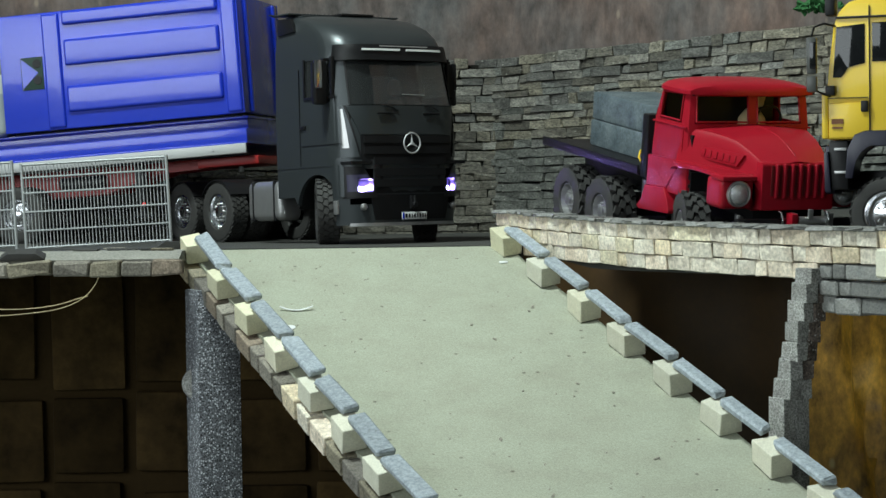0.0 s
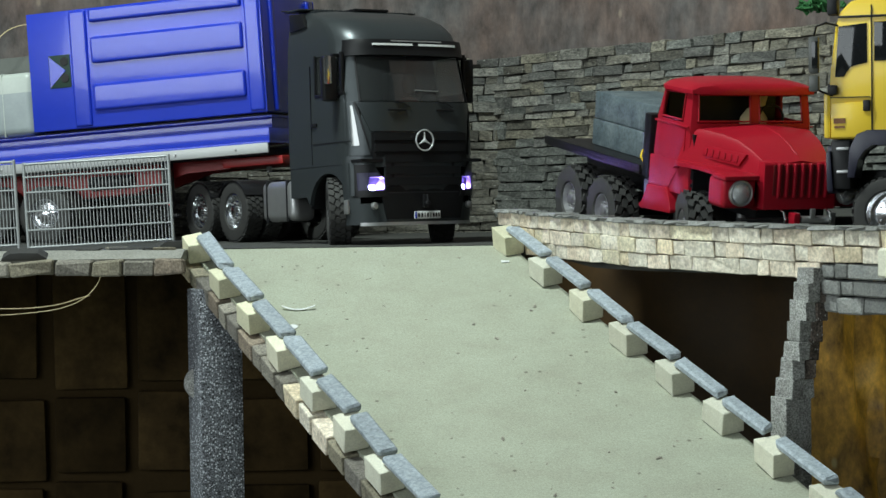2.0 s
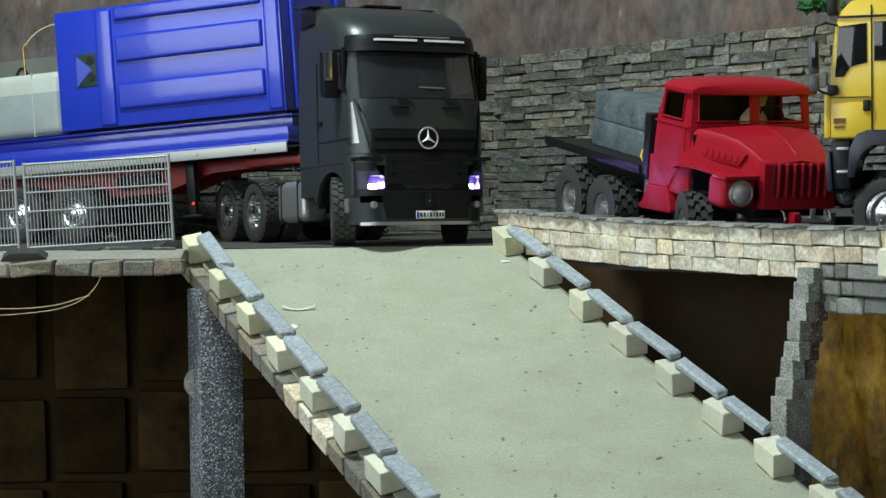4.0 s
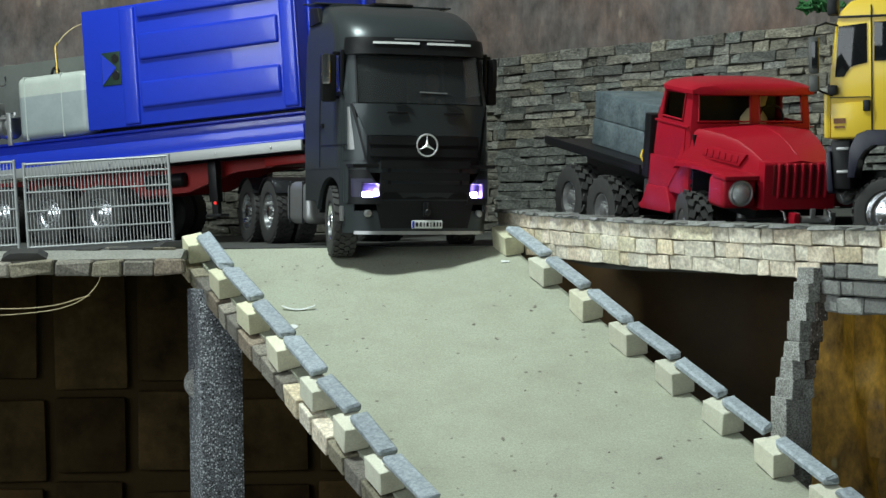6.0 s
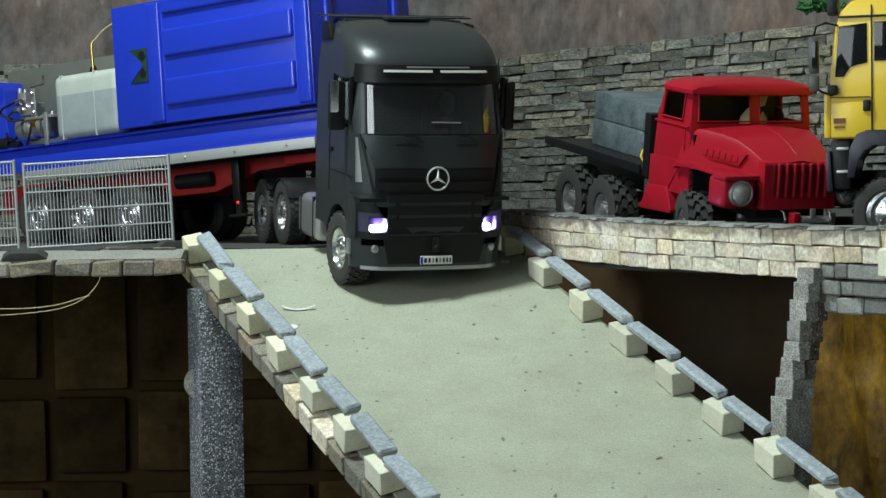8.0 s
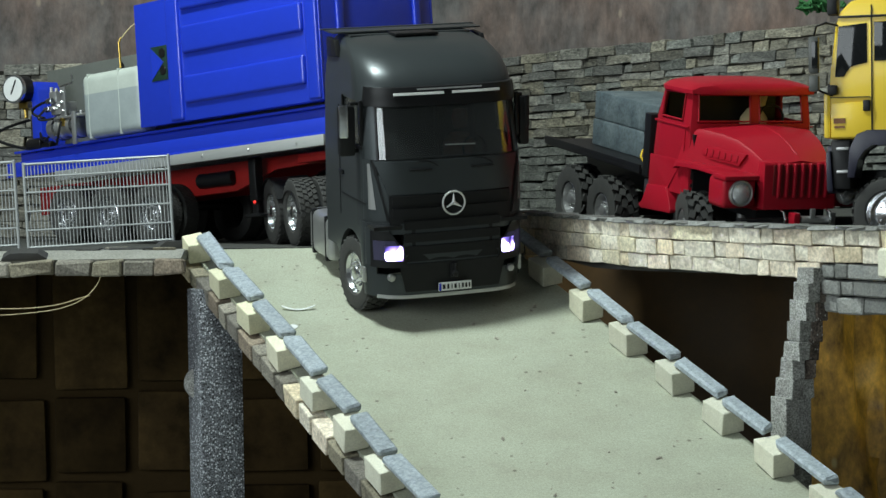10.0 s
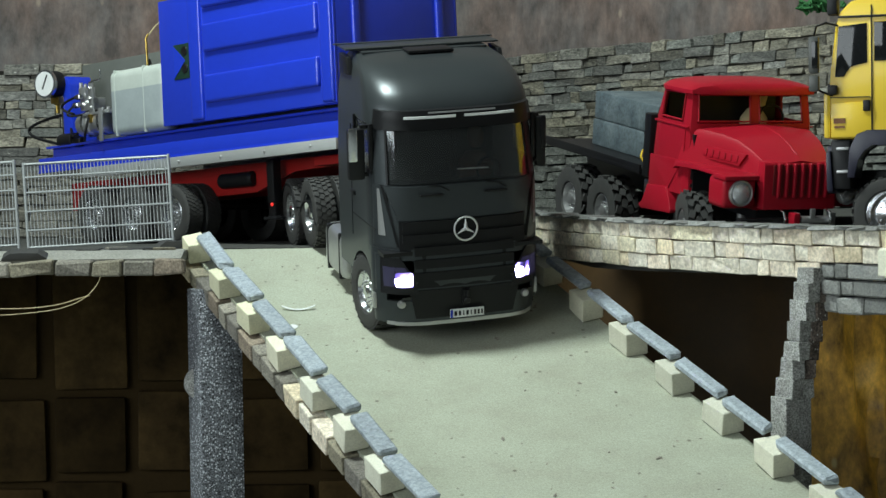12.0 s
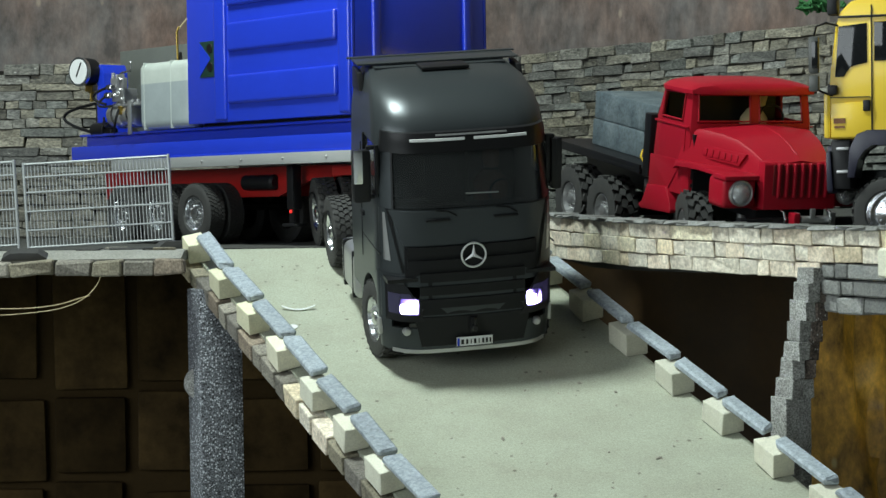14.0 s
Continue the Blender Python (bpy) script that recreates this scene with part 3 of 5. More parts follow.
        bmesh.ops.create_cone(bm, cap_ends=True, segments=4, radius1=0.004, radius2=0.0005, depth=0.012, matrix=m)
    tagged(part("moss_tuft", bm, MOSS), "bright green moss tuft on top of the wall", "moss", "", "stuff")

# ---- wheels ----


def wheel(parent, name, r, width, rim_r, material=CHROME, lugs=26, lug=0.0022, side=-1, dual=False, dish=0.006, nuts=10):
    """A wheel whose axle is its own y; side is the outer face (-1: towards -y)."""
    w = thing(name, "", "")
    w.parent = parent
    for key in ("label", "category", "group", "kind"):
        if key in w:
            del w[key]
    offs = [0.0] if not dual else [0.0, -side * (width + 0.004)]
    for o in offs:
        h = width / 2
        prof = [(rim_r, -h * 0.8), (rim_r + 0.002, -h * 0.95), (r - 0.007, -h), (r - 0.003, -h * 0.93), (r - lug * 0.8, -h * 0.78), (r - lug * 0.8, h * 0.78),
                (r - 0.003, h * 0.93), (r - 0.007, h), (rim_r + 0.002, h * 0.95), (rim_r, h * 0.8), (rim_r, -h * 0.8)]
        bm = lathe(prof, "y", (0, o, 0), 40)
        for row, yy in enumerate((-0.66, -0.22, 0.22, 0.66)):
            for i in range(lugs):
                a = 2 * math.pi * (i + (0.5 if row % 2 else 0)) / lugs
                long = 2 * math.pi * r / lugs * 0.62
                m = Matrix.Translation((0, o, 0)) @ Matrix.Rotation(a, 4, "Y") @ Matrix.Translation((0, yy * h, r - lug * 0.5)) @ Matrix.Rotation(0.35 * (1 if yy > 0 else -1), 4, "Z")
                bmesh.ops.create_cube(bm, size=1.0, matrix=m @ Matrix.Diagonal((long, h * 0.42, lug, 1)))
        part("tyre", bm, RUBBER, w)
    y0 = side * width * 0.40
    rim = lathe([(rim_r + 0.0015, y0), (rim_r - 0.001, y0 + side * 0.001), (rim_r - 0.003, y0 - side * dish), (rim_r * 0.66, y0 - side * dish * 1.2), (rim_r * 0.62, y0 - side * dish * 0.5),
                 (rim_r * 0.36, y0 - side * dish * 0.3), (rim_r * 0.33, y0 + side * 0.001), (rim_r * 0.2, y0 + side * 0.002), (0, y0 + side * 0.002)], "y", (0, 0, 0), 36)
    rim = join(rim, lathe([(rim_r * 0.99, y0 - side * dish), (rim_r * 0.99, -y0), (rim_r * 0.5, -y0), (0, -y0)], "y", (0, 0, 0), 24))
    hub = part("rim", rim, material, w)
    for i in range(nuts):
        a = 2 * math.pi * i / nuts
        part("wheel_nut", rod(rim_r * 0.055, 0.003, "y", (rim_r * 0.5 * math.cos(a), y0 - side * dish * 0.25, rim_r * 0.5 * math.sin(a)), 6), STEEL, hub)
    return w


# ---- the charcoal tractor ----
CAB = [(0.028, 0.0640, 0.0890), (0.06, 0.0665, 0.0925), (0.105, 0.0655, 0.0932), (0.14, 0.0645, 0.0932), (0.176, 0.0625, 0.0930), (0.238, 0.0470, 0.0915),
       (0.252, 0.0450, 0.0910), (0.266, 0.0370, 0.0895), (0.280, 0.0200, 0.0870), (0.292, -0.0080, 0.0830), (0.299, -0.0420, 0.0760), (0.3015, -0.070, 0.0700)]
CAB_REAR = -0.106


def cab_x(y, z, off=0.0):
    xf, w = interp(CAB, z)
    return xf + off - 0.030 * min(1.0, abs(y) / w) ** 7 - 0.004 * (y / w) ** 2


def cab_patch(y0, y1, z0, z1, off, thick=0.003, n=14, k=6, y0b=None, y1b=None):
    """A panel on the cab's curved front, from (y0, y1) at z0 to (y0b, y1b) at z1, standing off it."""
    y0b, y1b = y0 if y0b is None else y0b, y1 if y1b is None else y1b
    front, back = [], []
    for i in range(k + 1):
        v = i / k
        z, a, b = z0 + (z1 - z0) * v, y0 + (y0b - y0) * v, y1 + (y1b - y1) * v
        ys = [a + (b - a) * j / n for j in range(n + 1)]
        front.append([(cab_x(y, z, off), y, z) for y in ys])
        back.append([(cab_x(y, z, off - thick), y, z) for y in ys])
    return slab(front, back)


def build_tractor():
    T = thing("toy_tractor_unit", "charcoal grey model tractor unit with lit headlights on the ramp", "model truck")
    # hollow cab shell
    ys = [-1, -0.985, -0.95, -0.90, -0.80, -0.6, -0.3, 0, 0.3, 0.6, 0.80, 0.90, 0.95, 0.985, 1]
    zs = [0.100, 0.120, 0.14, 0.158, 0.176, 0.190, 0.222, 0.238, 0.252, 0.259, 0.266, 0.273, 0.280, 0.286, 0.292, 0.296, 0.299, 0.3015]
    grid = []
    for z in zs:
        xf, w = interp(CAB, z)
        end = cab_x(w, z)
        side = [min(x, CAB_REAR + (end - CAB_REAR) * f) for x, f in ((-0.046, 0.45), (-0.034, 0.55), (0.012, 0.85))]
        row = [(CAB_REAR, -w * 0.6, z), (CAB_REAR, -w, z)] + [(x, -w, z) for x in side]
        row += [(cab_x(k * w, z), k * w, z) for k in ys]
        row += [(x, w, z) for x in side[::-1]] + [(CAB_REAR, w, z), (CAB_REAR, w * 0.6, z)]
        grid.append(row)

    def holes(i, j):
        z0, z1 = zs[i], zs[i + 1]
        if 8 <= j <= 15 and z0 >= 0.175 and z1 <= 0.2385:
            return True
        n = len(grid[0])
        return z0 >= 0.189 and z1 <= 0.2385 and j in (3, 4, n - 5, n - 6) and z1 <= 0.2385

    bm = skin(grid, 0.0014, holes, closed=True)
    part("cab_body", bm, GREY_PAINT, T)
    xf, w = interp(CAB, 0.3015)
    part("roof_panel", box(((CAB_REAR - 0.068) / 2 + 0.0, 0, 0.3005), (-CAB_REAR - 0.068 + 0.004, 2 * w + 0.004, 0.003), 0.001), GREY_PAINT, T)
    part("roof_hatch", box((-0.058, 0.0, 0.3022), (0.030, 0.052, 0.0035), 0.0015, Matrix.Rotation(0.0, 4, "Y")), BLACK, T)
    # rear roof plate with thin lip
    part("roof_spoiler", join(box((-0.096, 0, 0.3040), (0.040, 0.178, 0.0020), 0.0008), box((-0.114, 0, 0.3052), (0.007, 0.187, 0.0014), 0.0006)), GREY_PAINT, T, "thin roof deflector plate with bright lip")
    for s in (-1, 1):
        part("air_deflector", prism([(-0.116, 0.150), (-0.106, 0.145), (-0.106, 0.272), (-0.110, 0.270)], s * 0.083, s * 0.0855), GREY_PAINT, T)
        part("deflector_slot", prism([(-0.100, 0.276), (-0.060, 0.279), (-0.070, 0.297), (-0.100, 0.2985)], s * 0.0846 if s > 0 else -0.0905, s * 0.0905 if s > 0 else -0.0846, 0.0008), BLACK, T)
    part("cab_floor", box((-0.02, 0, 0.103), (0.168, 0.18, 0.004)), BLACK, T)
    part("dashboard", box((0.036, 0, 0.165), (0.030, 0.165, 0.016), 0.005), BLACK, T)
    for s in (-1, 1):
        part("seat", join(box((-0.035, s * 0.045, 0.135), (0.04, 0.045, 0.05), 0.006), box((-0.055, s * 0.045, 0.185), (0.016, 0.044, 0.075), 0.006)), BLACK, T)
    part("steering_wheel", lathe([(0.0135 + 0.0014 * math.cos(a), 0.0014 * math.sin(a)) for a in [2 * math.pi * i / 8 for i in range(9)]], "x", (0.016, 0.045, 0.178), 24), BLACK, T)
    doll = join(lathe([(0, -0.013), (0.0075, -0.010), (0.0095, 0), (0.0075, 0.009), (0, 0.012)], "z", (-0.030, 0.045, 0.206), 16), lathe([(0, -0.022), (0.018, -0.02), (0.0185, 0.006), (0.010, 0.016), (0, 0.018)], "z", (-0.032, 0.045, 0.172), 16))
    part("driver_doll", doll, SKIN, T, "plain toy driver doll behind the wheel")
    # glass
    part("windshield", cab_patch(-0.0815, 0.0815, 0.177, 0.2375, -0.0004, 0.0016, 18, 6, -0.0790, 0.0790), GLASS, T)
    for s in (-1, 1):
        grid2 = [[(x, s * (interp(CAB, z)[1] - 0.0008), z) for x in (-0.034, 0.0, 0.030 - 0.12 * (z - 0.19))] for z in (0.190, 0.215, 0.2375)]
        part("side_window", skin(grid2, 0.0012), GLASS, T)
        part("window_surround", join(box((-0.036, s * 0.0926, 0.214), (0.004, 0.0022, 0.052), 0.0008), box((-0.001, s * 0.0931, 0.1885), (0.072, 0.0022, 0.004), 0.0008), box((0.028, s * 0.0915, 0.214), (0.005, 0.004, 0.052), 0.001, None)), BLACK, T)
        part("door_seam", join(box((-0.048, s * 0.0933, 0.165), (0.0012, 0.001, 0.125)), box((0.0, s * 0.0933, 0.128), (0.09, 0.001, 0.0012))), BLACK, T)
        part("door_handle", box((-0.040, s * 0.0942, 0.152), (0.014, 0.003, 0.005), 0.001), BLACK, T)
        # mirrors on a bracket
        mw = 0.019 if s < 0 else 0.012
        mi = part("mirror", box((0.020, s * (0.0965 + mw / 2), 0.2065), (0.012, mw, 0.056), 0.004), BLACK, T, "tall black door mirror with bright shell edge")
        part("mirror_shell", box((0.0240, s * (0.0965 + mw * 0.72), 0.2170), (0.0064, mw * 0.52, 0.036), 0.0022), CHROME if s < 0 else BLACK, mi)
        for zz in (0.236, 0.184):
            part("mirror_arm", box((0.020, s * 0.096, zz), (0.006, 0.010, 0.004), 0.001), BLACK, mi)
        # corner fairing beside the bonnet panel
        part("corner_fairing", cab_patch(s * 0.0925, s * 0.0735, 0.110, 0.176, 0.0022, 0.003, 6, 6, s * 0.0915, s * 0.0865), GREY_PAINT, T)
        part("fairing_lens", cab_patch(s * 0.0890, s * 0.0835, 0.122, 0.172, 0.0030, 0.002, 3, 5, s * 0.0890, s * 0.0872), STEEL, T, "pale strip in the corner fairing")
        part("fairing_seam", cab_patch(s * 0.0728, s * 0.0712, 0.110, 0.176, 0.0010, 0.0015, 2, 6, s * 0.0858, s * 0.0842), BLACK, T)
        part("pillar_trim", cab_patch(s * 0.0912, s * 0.0812, 0.1765, 0.238, 0.0010, 0.002, 6, 6, s * 0.0900, s * 0.0788), GREY_PAINT, T, "charcoal windshield pillar")
        part("screen_seal", cab_patch(s * 0.0812, s * 0.0795, 0.1765, 0.238, 0.0014, 0.002, 2, 6, s * 0.0788, s * 0.0772), BLACK, T)
    # visor with light bars
    part("sun_visor", cab_patch(-0.0885, 0.0885, 0.2345, 0.2545, 0.0105, 0.009, 20, 4, -0.086, 0.086), BLACK, T, "black roof sun visor")
    for s in (-1, 1):
        part("visor_light", cab_patch(s * 0.005, s * 0.0615, 0.2464, 0.2490, 0.0122, 0.002, 8, 1), WHITE, T, "pale light strip on the visor")
    part("visor_line", cab_patch(-0.035, 0.040, 0.2515, 0.2530, 0.0116, 0.0012, 8, 1), STEEL, T)
    # front panels
    part("bonnet_panel", cab_patch(-0.0715, 0.0715, 0.139, 0.175, 0.0016, 0.003, 14, 4, -0.0840, 0.0840), GREY_PAINT, T)
    gr = part("grille", join(cab_patch(-0.0705, 0.0705, 0.1005, 0.1375, 0.0008, 0.003, 14, 4), cab_patch(-0.0540, 0.0540, 0.064, 0.1005, 0.0008, 0.003, 14, 4)), DARKGRILLE, T, "matt black front grille")
    for z in (0.072, 0.086, 0.100, 0.114, 0.128):
        part("grille_slat", cab_patch(-0.056 if z < 0.108 else -0.068, 0.056 if z < 0.108 else 0.068, z, z + 0.0095, 0.0034, 0.003, 14, 2), DARKGRILLE, gr)
    # emblem: ring and three arms
    em = part("emblem", lathe([(0.0128 + 0.0011 * math.cos(a), 0.0011 * math.sin(a)) for a in [2 * math.pi * i / 8 for i in range(9)]], "x", (0.0712, 0, 0.1275), 40), EMBLEM, T, "round chrome emblem on the grille")
    for k in range(3):
        m = Matrix.Translation((0.0712, 0, 0.1275)) @ Matrix.Rotation(2 * math.pi * k / 3, 4, "X")
        b3 = bmesh.new()
        v = [b3.verts.new(p) for p in ((-0.0004, -0.0022, 0), (-0.0004, 0.0022, 0), (-0.0004, 0, 0.0125), (0.0012, 0, 0.0012))]
        for f in ((0, 1, 3), (1, 2, 3), (2, 0, 3), (0, 2, 1)):
            b3.faces.new([v[i] for i in f])
        bmesh.ops.transform(b3, matrix=m, verts=b3.verts)
        part("emblem_arm", b3, EMBLEM, em)
    for s in (-1, 1):
        m = Matrix.Translation((0.0655, s * 0.032 - 0.004, 0.1725)) @ Matrix.Rotation(0.0, 4, "X")
        wp = part("wiper", tube([(0.0655, s * 0.032 + 0.016, 0.1690), (0.0650, s * 0.032 + 0.006, 0.1745), (0.0648, s * 0.032 - 0.006, 0.1755)], 0.0009, 6), BLACK, T)
        part("bonnet_vent", box((0.0660, s * 0.036, 0.1655), (0.003, 0.026, 0.0026), 0.001), BLACK, T)
    part("wiper_blade", tube([(0.0600, -0.005, 0.1905), (0.0595, 0.030, 0.1895)], 0.0008, 6), STEEL, T)
    # bumper with lamp clusters
    outer, inner = [], []
    for z in (0.024, 0.032, 0.050, 0.075, 0.095, 0.107):
        xf, w2 = interp(CAB, z)
        w2 += 0.0008
        row = [(0.024, -w2, z), (0.030, -w2, z)] + [(cab_x(k * w2 * 0.999, z, 0.0012), k * w2, z) for k in ys[1:-1]] + [(0.030, w2, z), (0.024, w2, z)]
        outer.append(row)
        inner.append([(min(x - 0.003, 0.060) if abs(y) < w2 * 0.9 else x - 0.0005, y * 0.96, z) for x, y, z in row])
    # openings behind the lamp clusters, then the closed shell round them
    n = len(outer[0])
    part("bumper", skin(outer, 0.0030, lambda i, j: i in (2, 3) and j in (4, 5, n - 6, n - 7)), GREY_PAINT, T)
    part("bumper_intake", cab_patch(-0.055, 0.055, 0.030, 0.062, 0.0022, 0.002, 12, 3, -0.062, 0.062), DARKGRILLE, T)
    part("bumper_lip", cab_patch(-0.082, 0.082, 0.0225, 0.0265, 0.0026, 0.003, 14, 1), STEEL, T)
    for s in (-1, 1):
        # lamp cluster: a frame round a deep opening, the lamp at its back
        ya, yb, za, zb = 0.0575, 0.0765, 0.0655, 0.0830
        frame_bm = join(cab_patch(s * 0.0885, s * 0.0520, 0.058, za, 0.0026, 0.003, 8, 2, s * 0.0888, s * 0.0545), cab_patch(s * 0.0893, s * 0.0610, zb, 0.100, 0.0026, 0.003, 8, 3, s * 0.0895, s * 0.072),
                        cab_patch(s * 0.0888, s * yb, za, zb, 0.0026, 0.003, 4, 3), cab_patch(s * ya, s * 0.0545, za, zb, 0.0026, 0.003, 2, 3, s * ya, s * 0.0562))
        cl = part("headlight", frame_bm, BLACK, T, "black lamp cluster with a lit xenon lamp")
        # self-lit strips imitate the lamp's violet fringe
        part("reflector", join(cab_patch(s * 0.0860, s * (yb + 0.0003), za + 0.001, zb + 0.005, 0.0034, 0.0012, 4, 3, s * 0.0865, s * (yb + 0.0003)), cab_patch(s * yb, s * 0.0640, zb + 0.0004, zb + 0.005, 0.0034, 0.0012, 5, 2, s * yb, s * 0.0665)), LAMP_HALO, cl, "strip round the lamp with its violet halo put in as emission")
        rings = []
        for k, (gy, gz, dx) in enumerate(((1.0, 1.0, 0.0018), (0.96, 0.94, -0.007), (0.70, 0.36, -0.0135))):
            cy, cz, hy, hz = (ya + yb) / 2, (za + zb) / 2 - (0.0046 if k == 2 else 0.0), (yb - ya) / 2 * gy, (zb - za) / 2 * gz
            ring = []
            for i in range(20):
                a = 2 * math.pi * i / 20
                y = s * (cy + hy * max(-1, min(1, 1.25 * math.cos(a))))
                z = cz + hz * max(-1, min(1, 1.25 * math.sin(a)))
                ring.append((cab_x(y, z, dx) if k < 2 else cab_x(s * cy, cz, dx), y, z))
            rings.append(ring)
        rings.append([(x - 0.002, y, z) for x, y, z in rings[-1]])
        back = bmesh.new()
        back.faces.new([back.verts.new(p) for p in rings[-1]])
        part("lamp_hood", join(skin(rings, 0.0006, closed=True), back), LAMP_HOOD, cl, "shiny hood of the headlamp")
        bm = bmesh.new()
        bm.faces.new([bm.verts.new(p) for p in rings[-2]])
        part("lamp", bm, LAMP_ON, cl, "glowing blue-white headlamp")
        part("lamp_rim", cab_patch(s * 0.0895, s * 0.0725, 0.0985, 0.1012, 0.0040, 0.003, 6, 1), GREY_PAINT, cl)
        part("lamp_brow", cab_patch(s * 0.0915, s * 0.0885, 0.060, 0.1012, 0.0034, 0.003, 3, 5, s * 0.0920, s * 0.0885), GREY_PAINT, cl, "pale edge strip beside the lamp")
        part("fog_lamp", lathe([(0, 0.003), (0.0035, 0.002), (0.0045, 0), (0.0045, -0.003), (0, -0.003)], "x", (cab_x(s * 0.070, 0.048, 0.003), s * 0.070, 0.047), 16), STEEL, T)
        part("step_chrome", box((0.030, s * 0.0918, 0.047), (0.010, 0.004, 0.018), 0.002), STEEL, T)
        # wheel arch panel
        pts = [(-0.106, 0.062), (-0.106, 0.104), (0.030, 0.104), (0.030, 0.068)]
        pts += [(-0.012 + 0.0475 * math.cos(a), 0.043 + 0.0475 * math.sin(a)) for a in [radians(30 + 140 * i / 14) for i in range(15)]]
        pts += [(-0.066, 0.062)]
        part("arch_panel", prism(pts, s * 0.0925, s * 0.087), GREY_PAINT, T)
        part("arch_liner", skin([[(-0.012 + 0.050 * math.cos(a), y, 0.043 + 0.050 * math.sin(a)) for a in [radians(5 + 170 * i / 14) for i in range(15)]] for y in (s * 0.089, s * 0.045)], 0.0012), BLACK, T)
    # tow eye and blank number plate
    part("tow_coupling", join(rod(0.0035, 0.010, "x", (0.071, 0, 0.049), 12), box((0.069, 0, 0.052), (0.006, 0.008, 0.016), 0.001), rod(0.0014, 0.012, "z", (0.074, 0, 0.054), 8)), BLACK, T)
    pl = part("number_plate", box((0.0716, 0.0, 0.0345), (0.0016, 0.0385, 0.0095), 0.0006), WHITE, T, "white number plate with plain dark bars")
    for y, wd in ((-0.0132, 0.0036), (-0.0084, 0.0028), (-0.0040, 0.0012), (0.0002, 0.0030), (0.0044, 0.0012), (0.0088, 0.0026), (0.0128, 0.0026), (0.0166, 0.0020)):
        part("plate_bar", box((0.0727, y, 0.0345), (0.0006, wd * 0.8, 0.0050)), BLACK, pl)
    part("plate_strip", box((0.0727, -0.0178, 0.0345), (0.0006, 0.0026, 0.0082)), BLUE, pl)
    # chassis
    for s in (-1, 1):
        part("chassis_rail", box((-0.185, s * 0.026, 0.066), (0.42, 0.007, 0.020), 0.0012), BLACK, T)
    part("fifth_wheel", join(lathe([(0, 0.0), (0.034, 0.0), (0.036, 0.002), (0.034, 0.006), (0, 0.006)], "z", (-0.327, 0, 0.087), 28), box((-0.327, 0, 0.081), (0.05, 0.06, 0.01), 0.002)), BLACK, T)
    tk = part("fuel_tank", box((-0.146, -0.074, 0.0595), (0.084, 0.036, 0.053), 0.011, None, 4), STEEL, T, "brushed metal fuel tank with black straps")
    for x in (-0.172, -0.119):
        part("tank_strap", box((x, -0.074, 0.0595), (0.005, 0.0375, 0.0545), 0.011, None, 4), BLACK, tk)
    part("air_tank", box((-0.146, 0.074, 0.0595), (0.084, 0.036, 0.053), 0.011, None, 4), BLACK, T)
    part("rear_crossmember", box((-0.394, 0, 0.066), (0.008, 0.10, 0.016), 0.002), BLACK, T)
    part("engine_block", box((-0.02, 0, 0.075), (0.12, 0.075, 0.05), 0.006), BLACK, T)
    for x in (-0.269, -0.369):
        for s in (-1, 1):
            g = [[(x + 0.048 * math.cos(a), y, 0.043 + 0.050 * math.sin(a)) for a in [radians(35 + 110 * i / 12) for i in range(13)]] for y in (s * 0.093, s * 0.040)]
            part("mudguard", skin(g, 0.0016), BLACK, T)
        part("axle_housing", rod(0.008, 0.10, "y", (x, 0, 0.041), 12), BLACK, T)
    part("front_axle", rod(0.006, 0.14, "y", (-0.013, 0, 0.041), 12), BLACK, T)
    W = []
    for s in (-1, 1):
        W.append((wheel(T, "front_wheel", 0.0425, 0.030, 0.0235, side=s, dish=0.003), -0.013, s * 0.0775, 0.0425, True))
    for x in (-0.269, -0.369):
        for s in (-1, 1):
            W.append((wheel(T, "rear_wheel", 0.0425, 0.027, 0.0235, side=s, dual=True, dish=0.0065, lugs=32, lug=0.0018), x, s * 0.0785, 0.0425, False))
    return T, W


